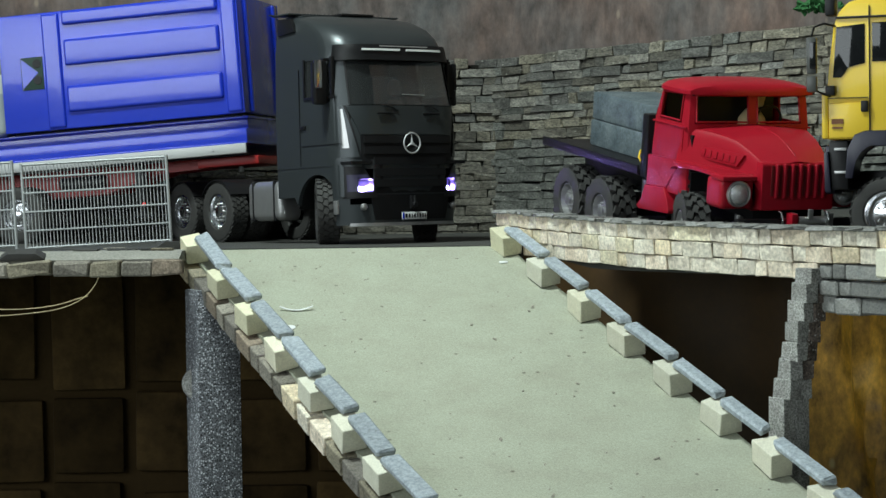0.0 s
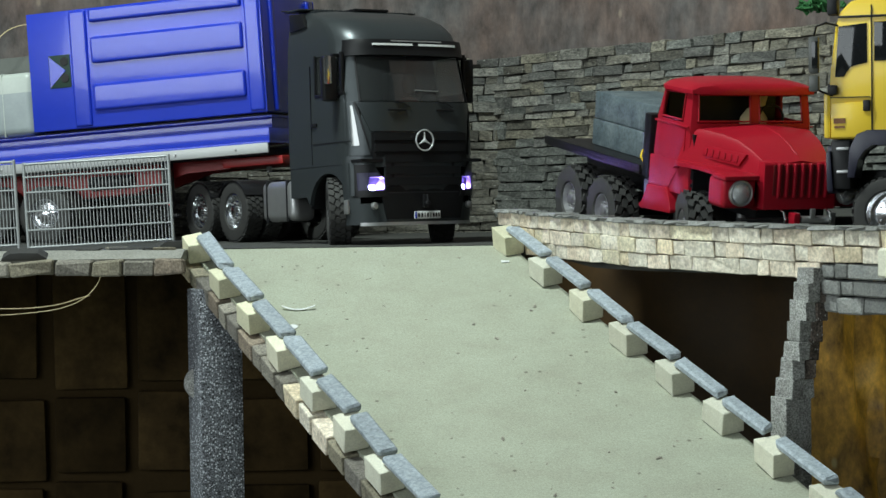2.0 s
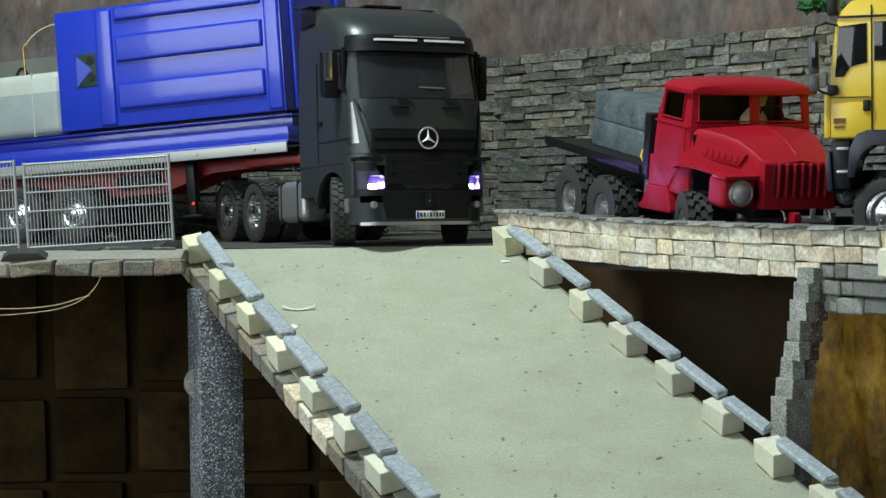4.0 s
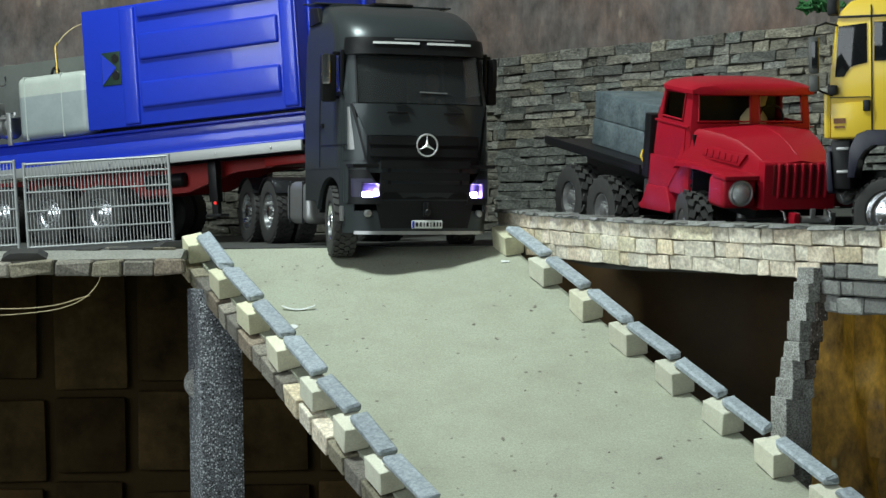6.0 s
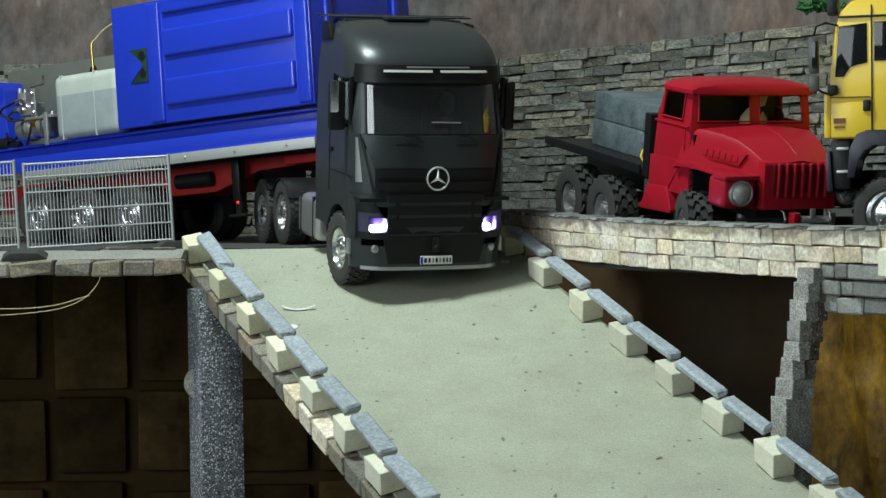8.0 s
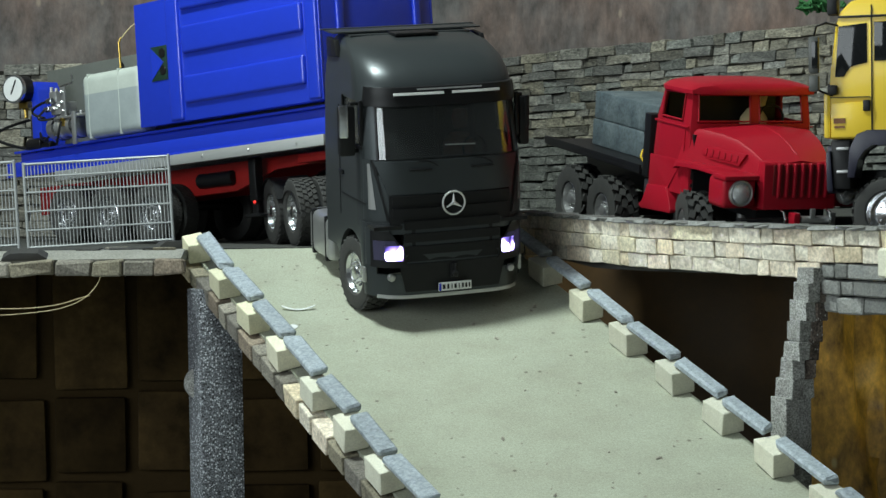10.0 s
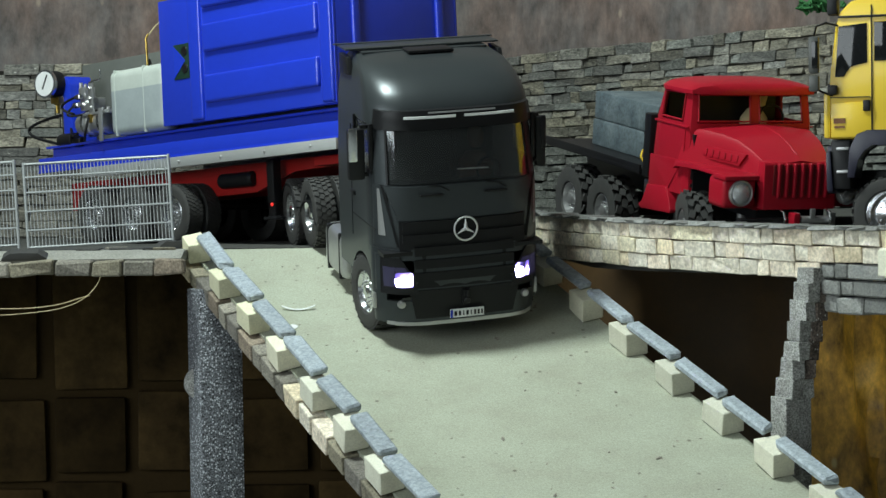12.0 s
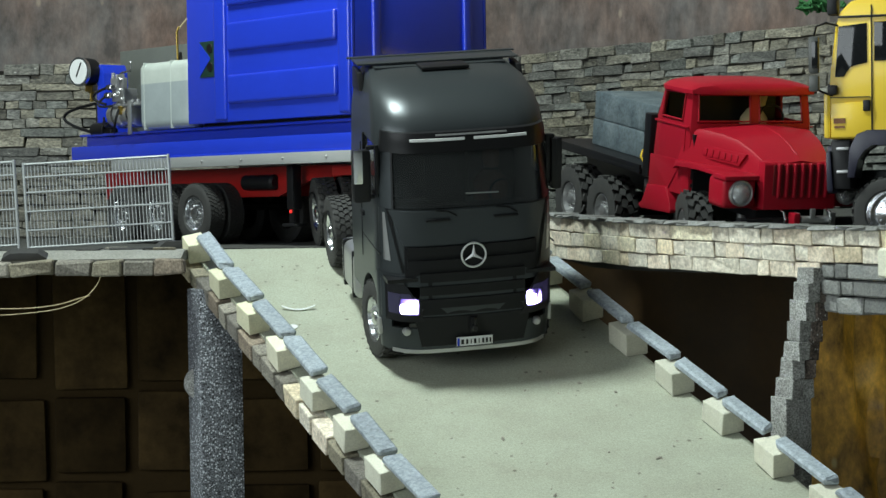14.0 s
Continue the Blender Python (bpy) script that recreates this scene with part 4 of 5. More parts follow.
def build_trailer():
    T = thing("toy_tipper_trailer", "blue model tipper trailer on a red chassis with dual wheels", "model trailer")
    Y0, Y1 = -0.090, 0.118
    # tub: hollow box with a floor, rolled rim and pressed panels
    x0, x1, zb, zt = -0.006, 0.350, 0.1575, 0.324
    outer = [(x0, Y0), (x1, Y0), (x1, Y1), (x0, Y1)]
    body = part("tub", box(((x0 + x1) / 2, (Y0 + Y1) / 2, zb + 0.003), (x1 - x0 - 0.008, Y1 - Y0 - 0.008, 0.006), 0.001), BLUE, T, "glossy blue sheet-metal tub with pressed panels")
    for y in (Y0 + 0.002, Y1 - 0.002):
        part("side_wall", box(((x0 + x1) / 2, y, (zb + zt) / 2), (x1 - x0, 0.004, zt - zb), 0.0015), BLUE, body)
    for x in (x0 + 0.002, x1 - 0.002):
        part("end_wall", box((x, (Y0 + Y1) / 2, (zb + zt) / 2), (0.0038, Y1 - Y0 - 0.0082, zt - zb - 0.001), 0.001), BLUE, body)
    for s, y in ((-1, Y0), (1, Y1)):
        for z in (0.1985, 0.2645):
            part("pressed_panel", box((0.207, y, z), (0.230, 0.010, 0.037), 0.0045, None, 4), BLUE, body)
        part("pressed_panel", box((0.207, y, 0.3135), (0.230, 0.010, 0.020), 0.0045, None, 4), BLUE, body)
        part("corner_post", box((0.074, y, 0.2405), (0.026, 0.0075, 0.162), 0.0035, None, 3), BLUE, body)
        part("corner_post", box((0.337, y, 0.2405), (0.022, 0.0075, 0.162), 0.0035, None, 3), BLUE, body)
    for y in (-0.055, 0.086):
        part("front_post", box((x1 + 0.001, y, 0.24), (0.007, 0.012, 0.162), 0.003, None, 3), BLUE, body)
    # dark green emblem plate with plain shapes
    em = part("emblem_plate", box((0.0415, Y0 - 0.0004, 0.2395), (0.033, 0.0016, 0.046), 0.0005), mat("green_plate", (0.008, 0.035, 0.022), 0.5), body, "dark green plate with a plain blue mark")
    part("emblem_mark", prism([(0.0262, 0.2180), (0.0262, 0.2610), (0.0510, 0.2400)], Y0 - 0.0018, Y0 - 0.0011), BLUE, em)
    for z in (0.2475, 0.2240):
        part("emblem_dot", rod(0.0064, 0.0010, "y", (0.0495, Y0 - 0.0018, z + 0.0055), 18), BLACK, em)
    # deck
    part("deck_beam", box((0.015, (Y0 + Y1) / 2, 0.1270), (0.668, Y1 - Y0 - 0.006, 0.0190), 0.002), BLUE, T, "blue longitudinal deck beam")
    part("deck_web", box((0.015, (Y0 + Y1) / 2, 0.1430), (0.660, Y1 - Y0 - 0.052, 0.0150), 0.001), BLUE, T)
    part("deck_plate", box((0.015, (Y0 + Y1) / 2, 0.1522), (0.668, Y1 - Y0 - 0.034, 0.0036), 0.001), BLUE, T)
    part("lower_flange", box((0.015, (Y0 + Y1) / 2, 0.1165), (0.668, Y1 - Y0 - 0.002, 0.0035), 0.001), BLUE, T)
    part("tub_bearer", box((0.17, (Y0 + Y1) / 2, 0.1556), (0.34, Y1 - Y0 - 0.04, 0.0040), 0.001), BLACK, T)
    for y in (Y0 - 0.0012, Y1 + 0.0012):
        rl = part("side_rail", box((0.075, y, 0.1082), (0.546, 0.0045, 0.0138), 0.001), ALU, T, "bright aluminium side rail")
        for x in (-0.15, -0.06, 0.03, 0.12, 0.21, 0.30):
            part("rivet", rod(0.0018, 0.0022, "y", (x, y - 0.0028 if y < 0 else y + 0.0028, 0.1085), 10), STEEL, rl)
    for s in (-1, 1):
        part("chassis_beam", prism([(-0.31, 0.060), (-0.31, 0.100), (0.335, 0.100), (0.335, 0.088), (0.20, 0.084), (0.12, 0.062)], s * 0.040 + 0.010, s * 0.047 + 0.010), RED_CHASSIS, T)
        part("air_bottle", rod(0.010, 0.07, "x", (0.085, s * 0.050 + 0.01, 0.080), 16, 0.003), BLACK, T)
        part("landing_leg", join(box((0.178, s * 0.062 + 0.008, 0.073), (0.014, 0.014, 0.056), 0.002), box((0.178, s * 0.062 + 0.008, 0.042), (0.010, 0.010, 0.03), 0.002), box((0.178, s * 0.062 + 0.008, 0.026), (0.026, 0.02, 0.004), 0.001)), BLACK, T)
    part("cross_plate", box((0.31, 0.01, 0.092), (0.09, 0.14, 0.012), 0.002), RED_CHASSIS, T)
    part("kingpin", rod(0.004, 0.016, "z", (0.31, 0.0, 0.086), 12), STEEL, T)
    part("marker_lamp", rod(0.0022, 0.003, "y", (0.182, -0.0625, 0.043), 12), RED_ON, T, "small glowing red marker lamp")
    # hydraulic pack behind the tub
    tk = part("oil_tank", cut(box((-0.072, -0.046, 0.1995), (0.128, 0.080, 0.090), 0.012, None, 4), 0.2160, 1), TANK, T, "milky plastic oil tank, two thirds full")
    part("filled_part", cut(box((-0.072, -0.046, 0.1995), (0.128, 0.080, 0.090), 0.012, None, 4), 0.2160, -1), OIL, tk, "greyer lower part of the tank where oil shows through")
    for x in (-0.121, -0.054):
        part("tank_rib", box((x, -0.046, 0.1995), (0.0014, 0.0806, 0.0906), 0.012, None, 4), TANK, tk)
    part("grey_board", box((-0.168, 0.004, 0.2130), (0.322, 0.004, 0.126), 0.001), BOARDGREY, T, "plain grey board behind the hydraulic pack")
    part("breather_pipe", tube([(-0.084, -0.055, 0.243), (-0.085, -0.055, 0.286), (-0.082, -0.053, 0.292)], 0.0015, 8), BRASS, tk, "thin brass breather pipe")
    part("breather_hose", tube(bez((-0.082, -0.053, 0.290), (-0.010, 0.0, 0.312), (-0.006, -0.004, 0.016), 12), 0.0008, 6), SHIRT, tk, "thin pale hose from the breather")
    part("filler_hose", tube(bez((-0.118, -0.03, 0.245), (-0.084, -0.05, 0.247), (0.0, 0.0, 0.012), 10), 0.0022, 8), BLACK, tk)
    part("bracket", prism([(-0.256, 0.150), (-0.262, 0.240), (-0.268, 0.252), (-0.280, 0.252), (-0.284, 0.150)], -0.066, -0.026, 0.002), BLUE, T)
    mo = part("pump_motor", lathe([(0, -0.035), (0.016, -0.034), (0.0175, -0.03), (0.0175, -0.006), (0.0145, -0.004), (0.0145, 0.01), (0.0175, 0.012), (0.0175, 0.03), (0.012, 0.034), (0, 0.034)], "x", (-0.185, -0.072, 0.178), 28), STEEL, T, "bare steel pump motor")
    for x in (-0.200, -0.160):
        part("clamp_ring", lathe([(0.0178, -0.003), (0.019, -0.003), (0.019, 0.003), (0.0178, 0.003)], "x", (x, -0.072, 0.178), 28), CHROME, mo)
    vb = part("valve_block", join(box((-0.198, -0.070, 0.2050), (0.030, 0.024, 0.018), 0.002), box((-0.206, -0.074, 0.2215), (0.016, 0.018, 0.016), 0.0015)), STEEL, T, "steel valve block with bolts and fittings")
    part("valve_plate", box((-0.178, -0.086, 0.2110), (0.0105, 0.003, 0.044), 0.0008), STEEL, vb, "upright pale steel plate with bolts")
    part("valve_foot", box((-0.170, -0.078, 0.1895), (0.060, 0.024, 0.003), 0.0008), STEEL, vb)
    for x, z in ((-0.178, 0.2255), (-0.178, 0.2110), (-0.176, 0.1985), (-0.194, 0.2075), (-0.203, 0.2050)):
        part("bolt", rod(0.0026, 0.005, "y", (x, -0.0885 if x > -0.185 else -0.0835, z), 6), STEEL, vb)
    for x, z, h in ((-0.211, 0.2325, 0.008), (-0.200, 0.2310, 0.006), (-0.160, 0.1945, 0.006), (-0.146, 0.1945, 0.006)):
        part("valve_stem", rod(0.0026, h, "z", (x, -0.080, z), 8), STEEL, vb)
    for x, z, m in ((-0.206, 0.2160, CHROME), (-0.212, 0.2050, CHROME), (-0.178, 0.1830, BRASS)):
        part("valve_nut", rod(0.0045, 0.012, "x" if m is CHROME else "z", (x, -0.088, z), 6), m, vb)
    part("motor_plate", box((-0.146, -0.094, 0.1720), (0.0075, 0.003, 0.046), 0.0008), STEEL, vb, "upright pale steel strap on the motor")
    part("lever", tube([(-0.182, -0.086, 0.2335), (-0.175, -0.086, 0.2350), (-0.156, -0.086, 0.2360), (-0.154, -0.086, 0.2390), (-0.1545, -0.086, 0.2490)], 0.0014, 6), CHROME, vb)
    part("hose", tube(bez((-0.210, -0.090, 0.2160), (-0.222, -0.086, 0.193), (-0.022, -0.008, 0), 10), 0.0019, 8), BLACK, T)
    part("hose", tube(bez((-0.214, -0.090, 0.2050), (-0.196, -0.090, 0.190), (-0.016, -0.008, -0.006), 10), 0.0017, 8), BLACK, T)
    ga = part("pressure_gauge", lathe([(0, -0.020), (0.018, -0.020), (0.0195, -0.017), (0.0195, 0.004), (0, 0.004)], "y", (0, 0, 0), 32), BLACK, T, "round white-faced pressure gauge in a black case")
    ga.matrix_local = Matrix.Translation((-0.290, -0.072, 0.242)) @ Matrix.Rotation(radians(12), 4, "Z")
    part("bezel", lathe([(0.0175, -0.0205), (0.0205, -0.0205), (0.0205, -0.0155), (0.0196, -0.0155)], "y", (0, 0, 0), 32), CHROME, ga)
    part("dial", lathe([(0, -0.0212), (0.0176, -0.0212), (0.0176, -0.0200), (0, -0.0200)], "y", (0, 0, 0), 32), WHITE, ga)
    part("needle", box((0, -0.0216, 0.003), (0.0022, 0.0006, 0.022), 0, Matrix.Rotation(radians(28), 4, "Y")), BLACK, ga)
    part("gauge_fitting", join(rod(0.0048, 0.010, "z", (-0.288, -0.070, 0.2170), 6), rod(0.0030, 0.014, "z", (-0.288, -0.070, 0.2070), 8), box((-0.288, -0.070, 0.2190), (0.020, 0.010, 0.009), 0.001)), BRASS, T, "brass gauge fitting")
    part("gauge_stem", rod(0.003, 0.050, "z", (-0.282, -0.064, 0.178), 10), BLACK, T)
    part("hose", tube(bez((-0.284, -0.068, 0.197), (-0.290, -0.062, 0.155), (-0.072, -0.01, 0.004), 14), 0.0023, 8), BLACK, T)
    part("hose", tube(bez((-0.262, -0.066, 0.176), (-0.20, -0.07, 0.198), (0, -0.01, -0.022), 12), 0.0019, 8), BLACK, T)
    part("hose", tube(bez((-0.178, -0.092, 0.184), (-0.188, -0.094, 0.153), (0.008, -0.006, 0), 10), 0.0019, 8), BLACK, T)
    part("hose_union", join(rod(0.010, 0.034, "x", (-0.270, -0.066, 0.160), 12), rod(0.007, 0.02, "x", (-0.244, -0.066, 0.156), 6)), BLACK, T)
    for x in (0.0, -0.092, -0.184):
        part("axle", rod(0.006, 0.13, "y", (x, 0.012, 0.050), 10), BLACK, T)
    W = []
    for x in (0.0, -0.092, -0.184):
        for s in (-1, 1):
            W.append((wheel(T, "trailer_wheel", 0.0405, 0.026, 0.0225, side=s, dual=True, dish=0.007, lugs=44, lug=0.0009), x, -0.0765 if s < 0 else 0.1005, 0.0405, False))
    return T, W


# ---- the parked red bonneted truck ----


def build_red_truck():
    T = thing("toy_bonnet_truck", "red model truck with long bonnet and black flatbed, parked", "model truck", at=pose(0.3472, -0.1977, -0.0245, 0, 9, -69))
    # cab shell: lower body, pillars and domed roof
    tab = [(0.078, -0.020, 0.0790, -0.113), (0.120, -0.020, 0.0800, -0.109), (0.1590, -0.022, 0.0795, -0.1055), (0.1925, -0.0265, 0.0765, -0.0965)]
    grid = []
    for z, xf, w, xr2 in tab:
        row = [(xr2, -w * 0.7, z), (xr2 + 0.001, -w * 0.96, z), (xr2 + 0.006, -w, z), (-0.0885, -w, z), (-0.0370, -w, z), (xf - 0.008, -w, z), (xf - 0.002, -w * 0.97, z), (xf, -w * 0.89, z), (xf + 0.001, -w * 0.045, z), (xf + 0.001, w * 0.08, z),
               (xf, w * 0.80, z), (xf - 0.002, w * 0.93, z), (xf - 0.008, w * 0.96, z), (-0.0370, w * 0.96, z), (-0.0885, w * 0.96, z), (xr2 + 0.006, w * 0.96, z), (xr2 + 0.001, w * 0.93, z), (xr2, w * 0.7, z)]
        grid.append(row)
    part("cab", skin(grid, 0.0030, lambda i, j: i == 2 and j in (3, 7, 9, 13), closed=True), RED, T, "red cab with open dark windows")
    # window rims
    for x0, x1 in ((-0.0885, -0.0370),):
        rim = [(x0 + 0.001, -0.0800, 0.1612), (x0 + 0.003, -0.0776, 0.1895), (x1 - 0.001, -0.0776, 0.1912), (x1 - 0.001, -0.0800, 0.1612), (x0 + 0.001, -0.0800, 0.1612)]
        part("window_rim", tube(rim, 0.0013, 6), RED, T)
    for y0, y1 in ((-0.0690, -0.0045), (0.0075, 0.0615)):
        rim = [(-0.0215, y0, 0.1612), (-0.0262, y0 * 0.985, 0.1905), (-0.0262, y1 * 0.985, 0.1905), (-0.0215, y1, 0.1612), (-0.0215, y0, 0.1612)]
        part("window_rim", tube(rim, 0.0013, 6), RED, T)
    top, bottom = [], []
    for i in range(21):
        u = -1 + i / 10
        rt, rb = [], []
        for j in range(21):
            v = -1 + j / 10
            f = (1 - abs(v) ** 7 * 0.10)
            x = -0.0570 + 0.0430 * u * f - (0.003 if u > 0.99 else 0) * abs(v) ** 2
            y = -0.0015 + 0.0800 * v * (1 - abs(u) ** 7 * 0.08)
            dome = (1 - abs(u) ** 3.2) ** 0.5 * (1 - abs(v) ** 3.2) ** 0.5
            rt.append((x, y, 0.1960 + 0.0115 * dome))
            rb.append((x, y, 0.1918 + 0.003 * dome))
        top.append(rt)
        bottom.append(rb)
    part("roof", slab(top, bottom), RED, T, "domed red cab roof with a short brow")
    part("cab_rear_lining", box((-0.0955, 0, 0.172), (0.003, 0.138, 0.036), 0, None), BLACK, T)
    part("roof_lining", box((-0.060, 0, 0.1908), (0.066, 0.146, 0.0016)), BLACK, T)
    part("cab_floor", box((-0.065, 0, 0.090), (0.09, 0.150, 0.004)), BLACK, T)
    part("cab_interior", box((-0.06, 0, 0.122), (0.085, 0.150, 0.05)), BLACK, T)
    for s in (-1, 1):
        part("door_crease", box((-0.064, s * (0.0800 if s < 0 else 0.0770), 0.1545), (0.080, 0.0026, 0.0022), 0.001), RED, T)
        part("door_edge", box((-0.0305, s * (0.0798 if s < 0 else 0.0768), 0.137), (0.0016, 0.0022, 0.036), 0.0007), RED, T)
    part("steering_wheel", lathe([(0.0155 + 0.0014 * math.cos(a), 0.0014 * math.sin(a)) for a in [2 * math.pi * i / 8 for i in range(9)]], "x", (-0.036, 0.030, 0.163), 24), BLACK, T)
    doll = join(lathe([(0, -0.013), (0.0085, -0.010), (0.0105, 0), (0.0085, 0.010), (0, 0.014)], "z", (-0.072, 0.033, 0.184), 16), lathe([(0, -0.025), (0.016, -0.02), (0.0155, 0.0), (0.008, 0.010), (0, 0.012)], "z", (-0.074, 0.030, 0.160), 16))
    part("driver_doll", doll, SHIRT, T, "plain toy driver doll in a pale shirt")
    # bonnet: lofted nose
    sec = []
    for x, w, zt, zs2 in ((-0.036, 0.0770, 0.1565, 0.112), (-0.022, 0.0730, 0.1592, 0.112), (-0.006, 0.0670, 0.1590, 0.112), (0.014, 0.0595, 0.1572, 0.112), (0.037, 0.0530, 0.1535, 0.112), (0.058, 0.0475, 0.1455, 0.111), (0.076, 0.0435, 0.1368, 0.108), (0.0865, 0.0415, 0.1318, 0.100)):
        sec.append([(x, -w * 1.11, zs2), (x, -w * 1.03, zt - 0.018), (x, -w * 1.0, zt - 0.0095), (x, -w * 0.95, zt - 0.0060), (x, -w * 0.55, zt - 0.0026), (x, -w * 0.035, zt), (x, w * 0.035, zt), (x, w * 0.55, zt - 0.0026), (x, w * 0.95, zt - 0.0060),
                    (x, w * 1.0, zt - 0.0095), (x, w * 1.03, zt - 0.018), (x, w * 1.11, zs2)])
    part("bonnet", skin(sec, 0.003), RED, T, "long red bonnet")
    part("bonnet_crease", tube([(-0.02, 0, 0.1590), (0.014, 0, 0.1570), (0.037, 0, 0.1533), (0.058, 0, 0.1453), (0.076, 0, 0.1366)], 0.0009, 6), RED, T)
    gr = part("grille", prism([(0.070, 0.0795), (0.0900, 0.0795), (0.0880, 0.1280), (0.0855, 0.1310), (0.075, 0.1310)], -0.0455, 0.0430, 0.0022), RED, T, "red front with raised vertical ribs")
    mat("slot_dark_red", (0.16, 0.006, 0.009), 0.6)
    for i in range(8):
        y = -0.0330 + i * 0.0096
        part("slot", box((0.0893, y, 0.1115), (0.0012, 0.0040, 0.0330), 0.0005, Matrix.Rotation(0.0, 4, "Y")), MATS["slot_dark_red"], gr)
        if i < 7:
            part("rib", box((0.0898, y + 0.0048, 0.1110), (0.0052, 0.0044, 0.0375), 0.0018, None, 3), RED, gr)
    for s in (-1, 1):
        # side panel on the bonnet; plain bars stand for its embossed lettering
        lm = Matrix.Translation((0.024, s * 0.0590, 0.1290)) @ Matrix.Rotation(s * -0.27, 4, "Z") @ Matrix.Rotation(0.04, 4, "Y") @ Matrix.Rotation(s * 0.16, 4, "X")
        lp = part("louvre_panel", prism([(-0.034, -0.007), (-0.038, 0.007), (0.034, 0.007), (0.026, -0.007)], -0.003, 0.003, 0.0008), RED, T)
        lp.matrix_local = lm
        for i in range(6):
            part("louvre", box((-0.027 + 0.0095 * i, s * 0.0032, 0.0), (0.0062, 0.0020, 0.0080), 0.0008), RED, lp)
        # fenders
        flank = [(-0.1125, 0.0780), (-0.1115, 0.1140), (-0.0360, 0.1168), (-0.0360, 0.1112), (-0.0475, 0.1020), (-0.0640, 0.0830), (-0.0645, 0.0780)]
        part("flank", prism(flank, s * (0.0803 if s < 0 else 0.0773), s * 0.050, 0.0008), RED, T)
        pts = [(-0.0375, 0.1166), (0.015, 0.1174), (0.070, 0.1164), (0.076, 0.1142), (0.074, 0.1120), (0.015, 0.1130), (-0.034, 0.1116), (-0.0435, 0.1060)]
        side_y = -0.0865 if s < 0 else 0.072
        part("fender", prism(pts, side_y, s * 0.044, 0.0010), RED, T, "flat red front fender shelf")
        step = [(-0.1120, 0.0790), (-0.0645, 0.0825), (-0.0560, 0.0700), (-0.0500, 0.0575), (-0.0520, 0.0540), (-0.1250, 0.0490), (-0.1310, 0.0520), (-0.1180, 0.0610)]
        part("step", prism(step, s * (0.0825 if s < 0 else 0.0790), s * 0.060, 0.0014), RED, T, "flared red cab step")
        ly = -0.0700 if s < 0 else 0.0600
        part("lamp_housing", join(box((0.0640, ly, 0.0965), (0.036, 0.040, 0.0330), 0.007, None, 4), box((0.0715, ly, 0.1135), (0.0285, 0.042, 0.0048), 0.0016)), RED, T, "red block holding the headlamp under a ledge")
        hl = part("headlamp", lathe([(0, 0.0052), (0.006, 0.0047), (0.0095, 0.0030), (0.0120, 0.0010), (0.0120, -0.001), (0, -0.001)], "x", (0.0835, ly, 0.0970), 28), mat("lamp_lens", (0.80, 0.82, 0.84), 0.08, 0.75, 0.5, 260, 0.8) if s < 0 else MATS["lamp_lens"], T, "round clear headlamp")
        part("headlamp_ring", lathe([(0.0116, -0.001), (0.0140, -0.001), (0.0140, 0.0022), (0.0129, 0.003), (0.0116, 0.0022)], "x", (0.0835, ly, 0.0970), 28), STEEL, hl)
        part("chassis_rail", box((-0.165, s * 0.022, 0.062), (0.46, 0.008, 0.022), 0.001), BLACK, T)
        part("tow_hook", tube([(0.094, s * 0.028, 0.066), (0.104, s * 0.028, 0.066), (0.108, s * 0.028, 0.072), (0.104, s * 0.028, 0.079), (0.098, s * 0.028, 0.080)], 0.0014, 8), CHROME, T)
    part("engine_bay", box((0.010, 0, 0.089), (0.120, 0.086, 0.046), 0.003), BLACK, T)
    part("arch_lining", box((-0.0160, 0, 0.0945), (0.002, 0.150, 0.023)), BLACK, T)
    part("front_valance", box((0.064, 0, 0.083), (0.02, 0.096, 0.012), 0.002), RED, T)
    part("bumper", box((0.090, 0, 0.0655), (0.010, 0.150, 0.011), 0.002), BLACK, T, "dark steel bumper beam")
    wn = part("winch", join(rod(0.0045, 0.036, "y", (0.100, 0.012, 0.070), 16), box((0.098, -0.010, 0.070), (0.010, 0.006, 0.016), 0.001), box((0.098, 0.034, 0.070), (0.010, 0.006, 0.016), 0.001)), STEEL, T, "small steel winch on the bumper")
    part("winch_cap", box((0.099, -0.012, 0.071), (0.014, 0.008, 0.014), 0.002), RED, wn)
    part("winch_lever", box((0.103, 0.008, 0.0775), (0.003, 0.006, 0.010), 0.001), STEEL, wn)
    # rear: bulkhead, bed and cargo frame
    part("bulkhead", box((-0.124, -0.004, 0.122), (0.016, 0.152, 0.074), 0.003), BLACK, T)
    bed = part("flatbed", box((-0.268, -0.005, 0.0905), (0.272, 0.156, 0.0065), 0.001), BLACK, T, "black flatbed with raised edge")
    for s in (-1, 1):
        part("bed_edge", box((-0.268, s * 0.0765 - 0.005, 0.0950), (0.272, 0.003, 0.006), 0.0008), BLACK, bed)
        part("bed_beam", box((-0.268, s * 0.030, 0.0815), (0.26, 0.012, 0.012), 0.001), BLACK, bed)
    part("bed_bracket", box((-0.145, -0.06, 0.064), (0.012, 0.012, 0.03), 0.001), STEEL, T)
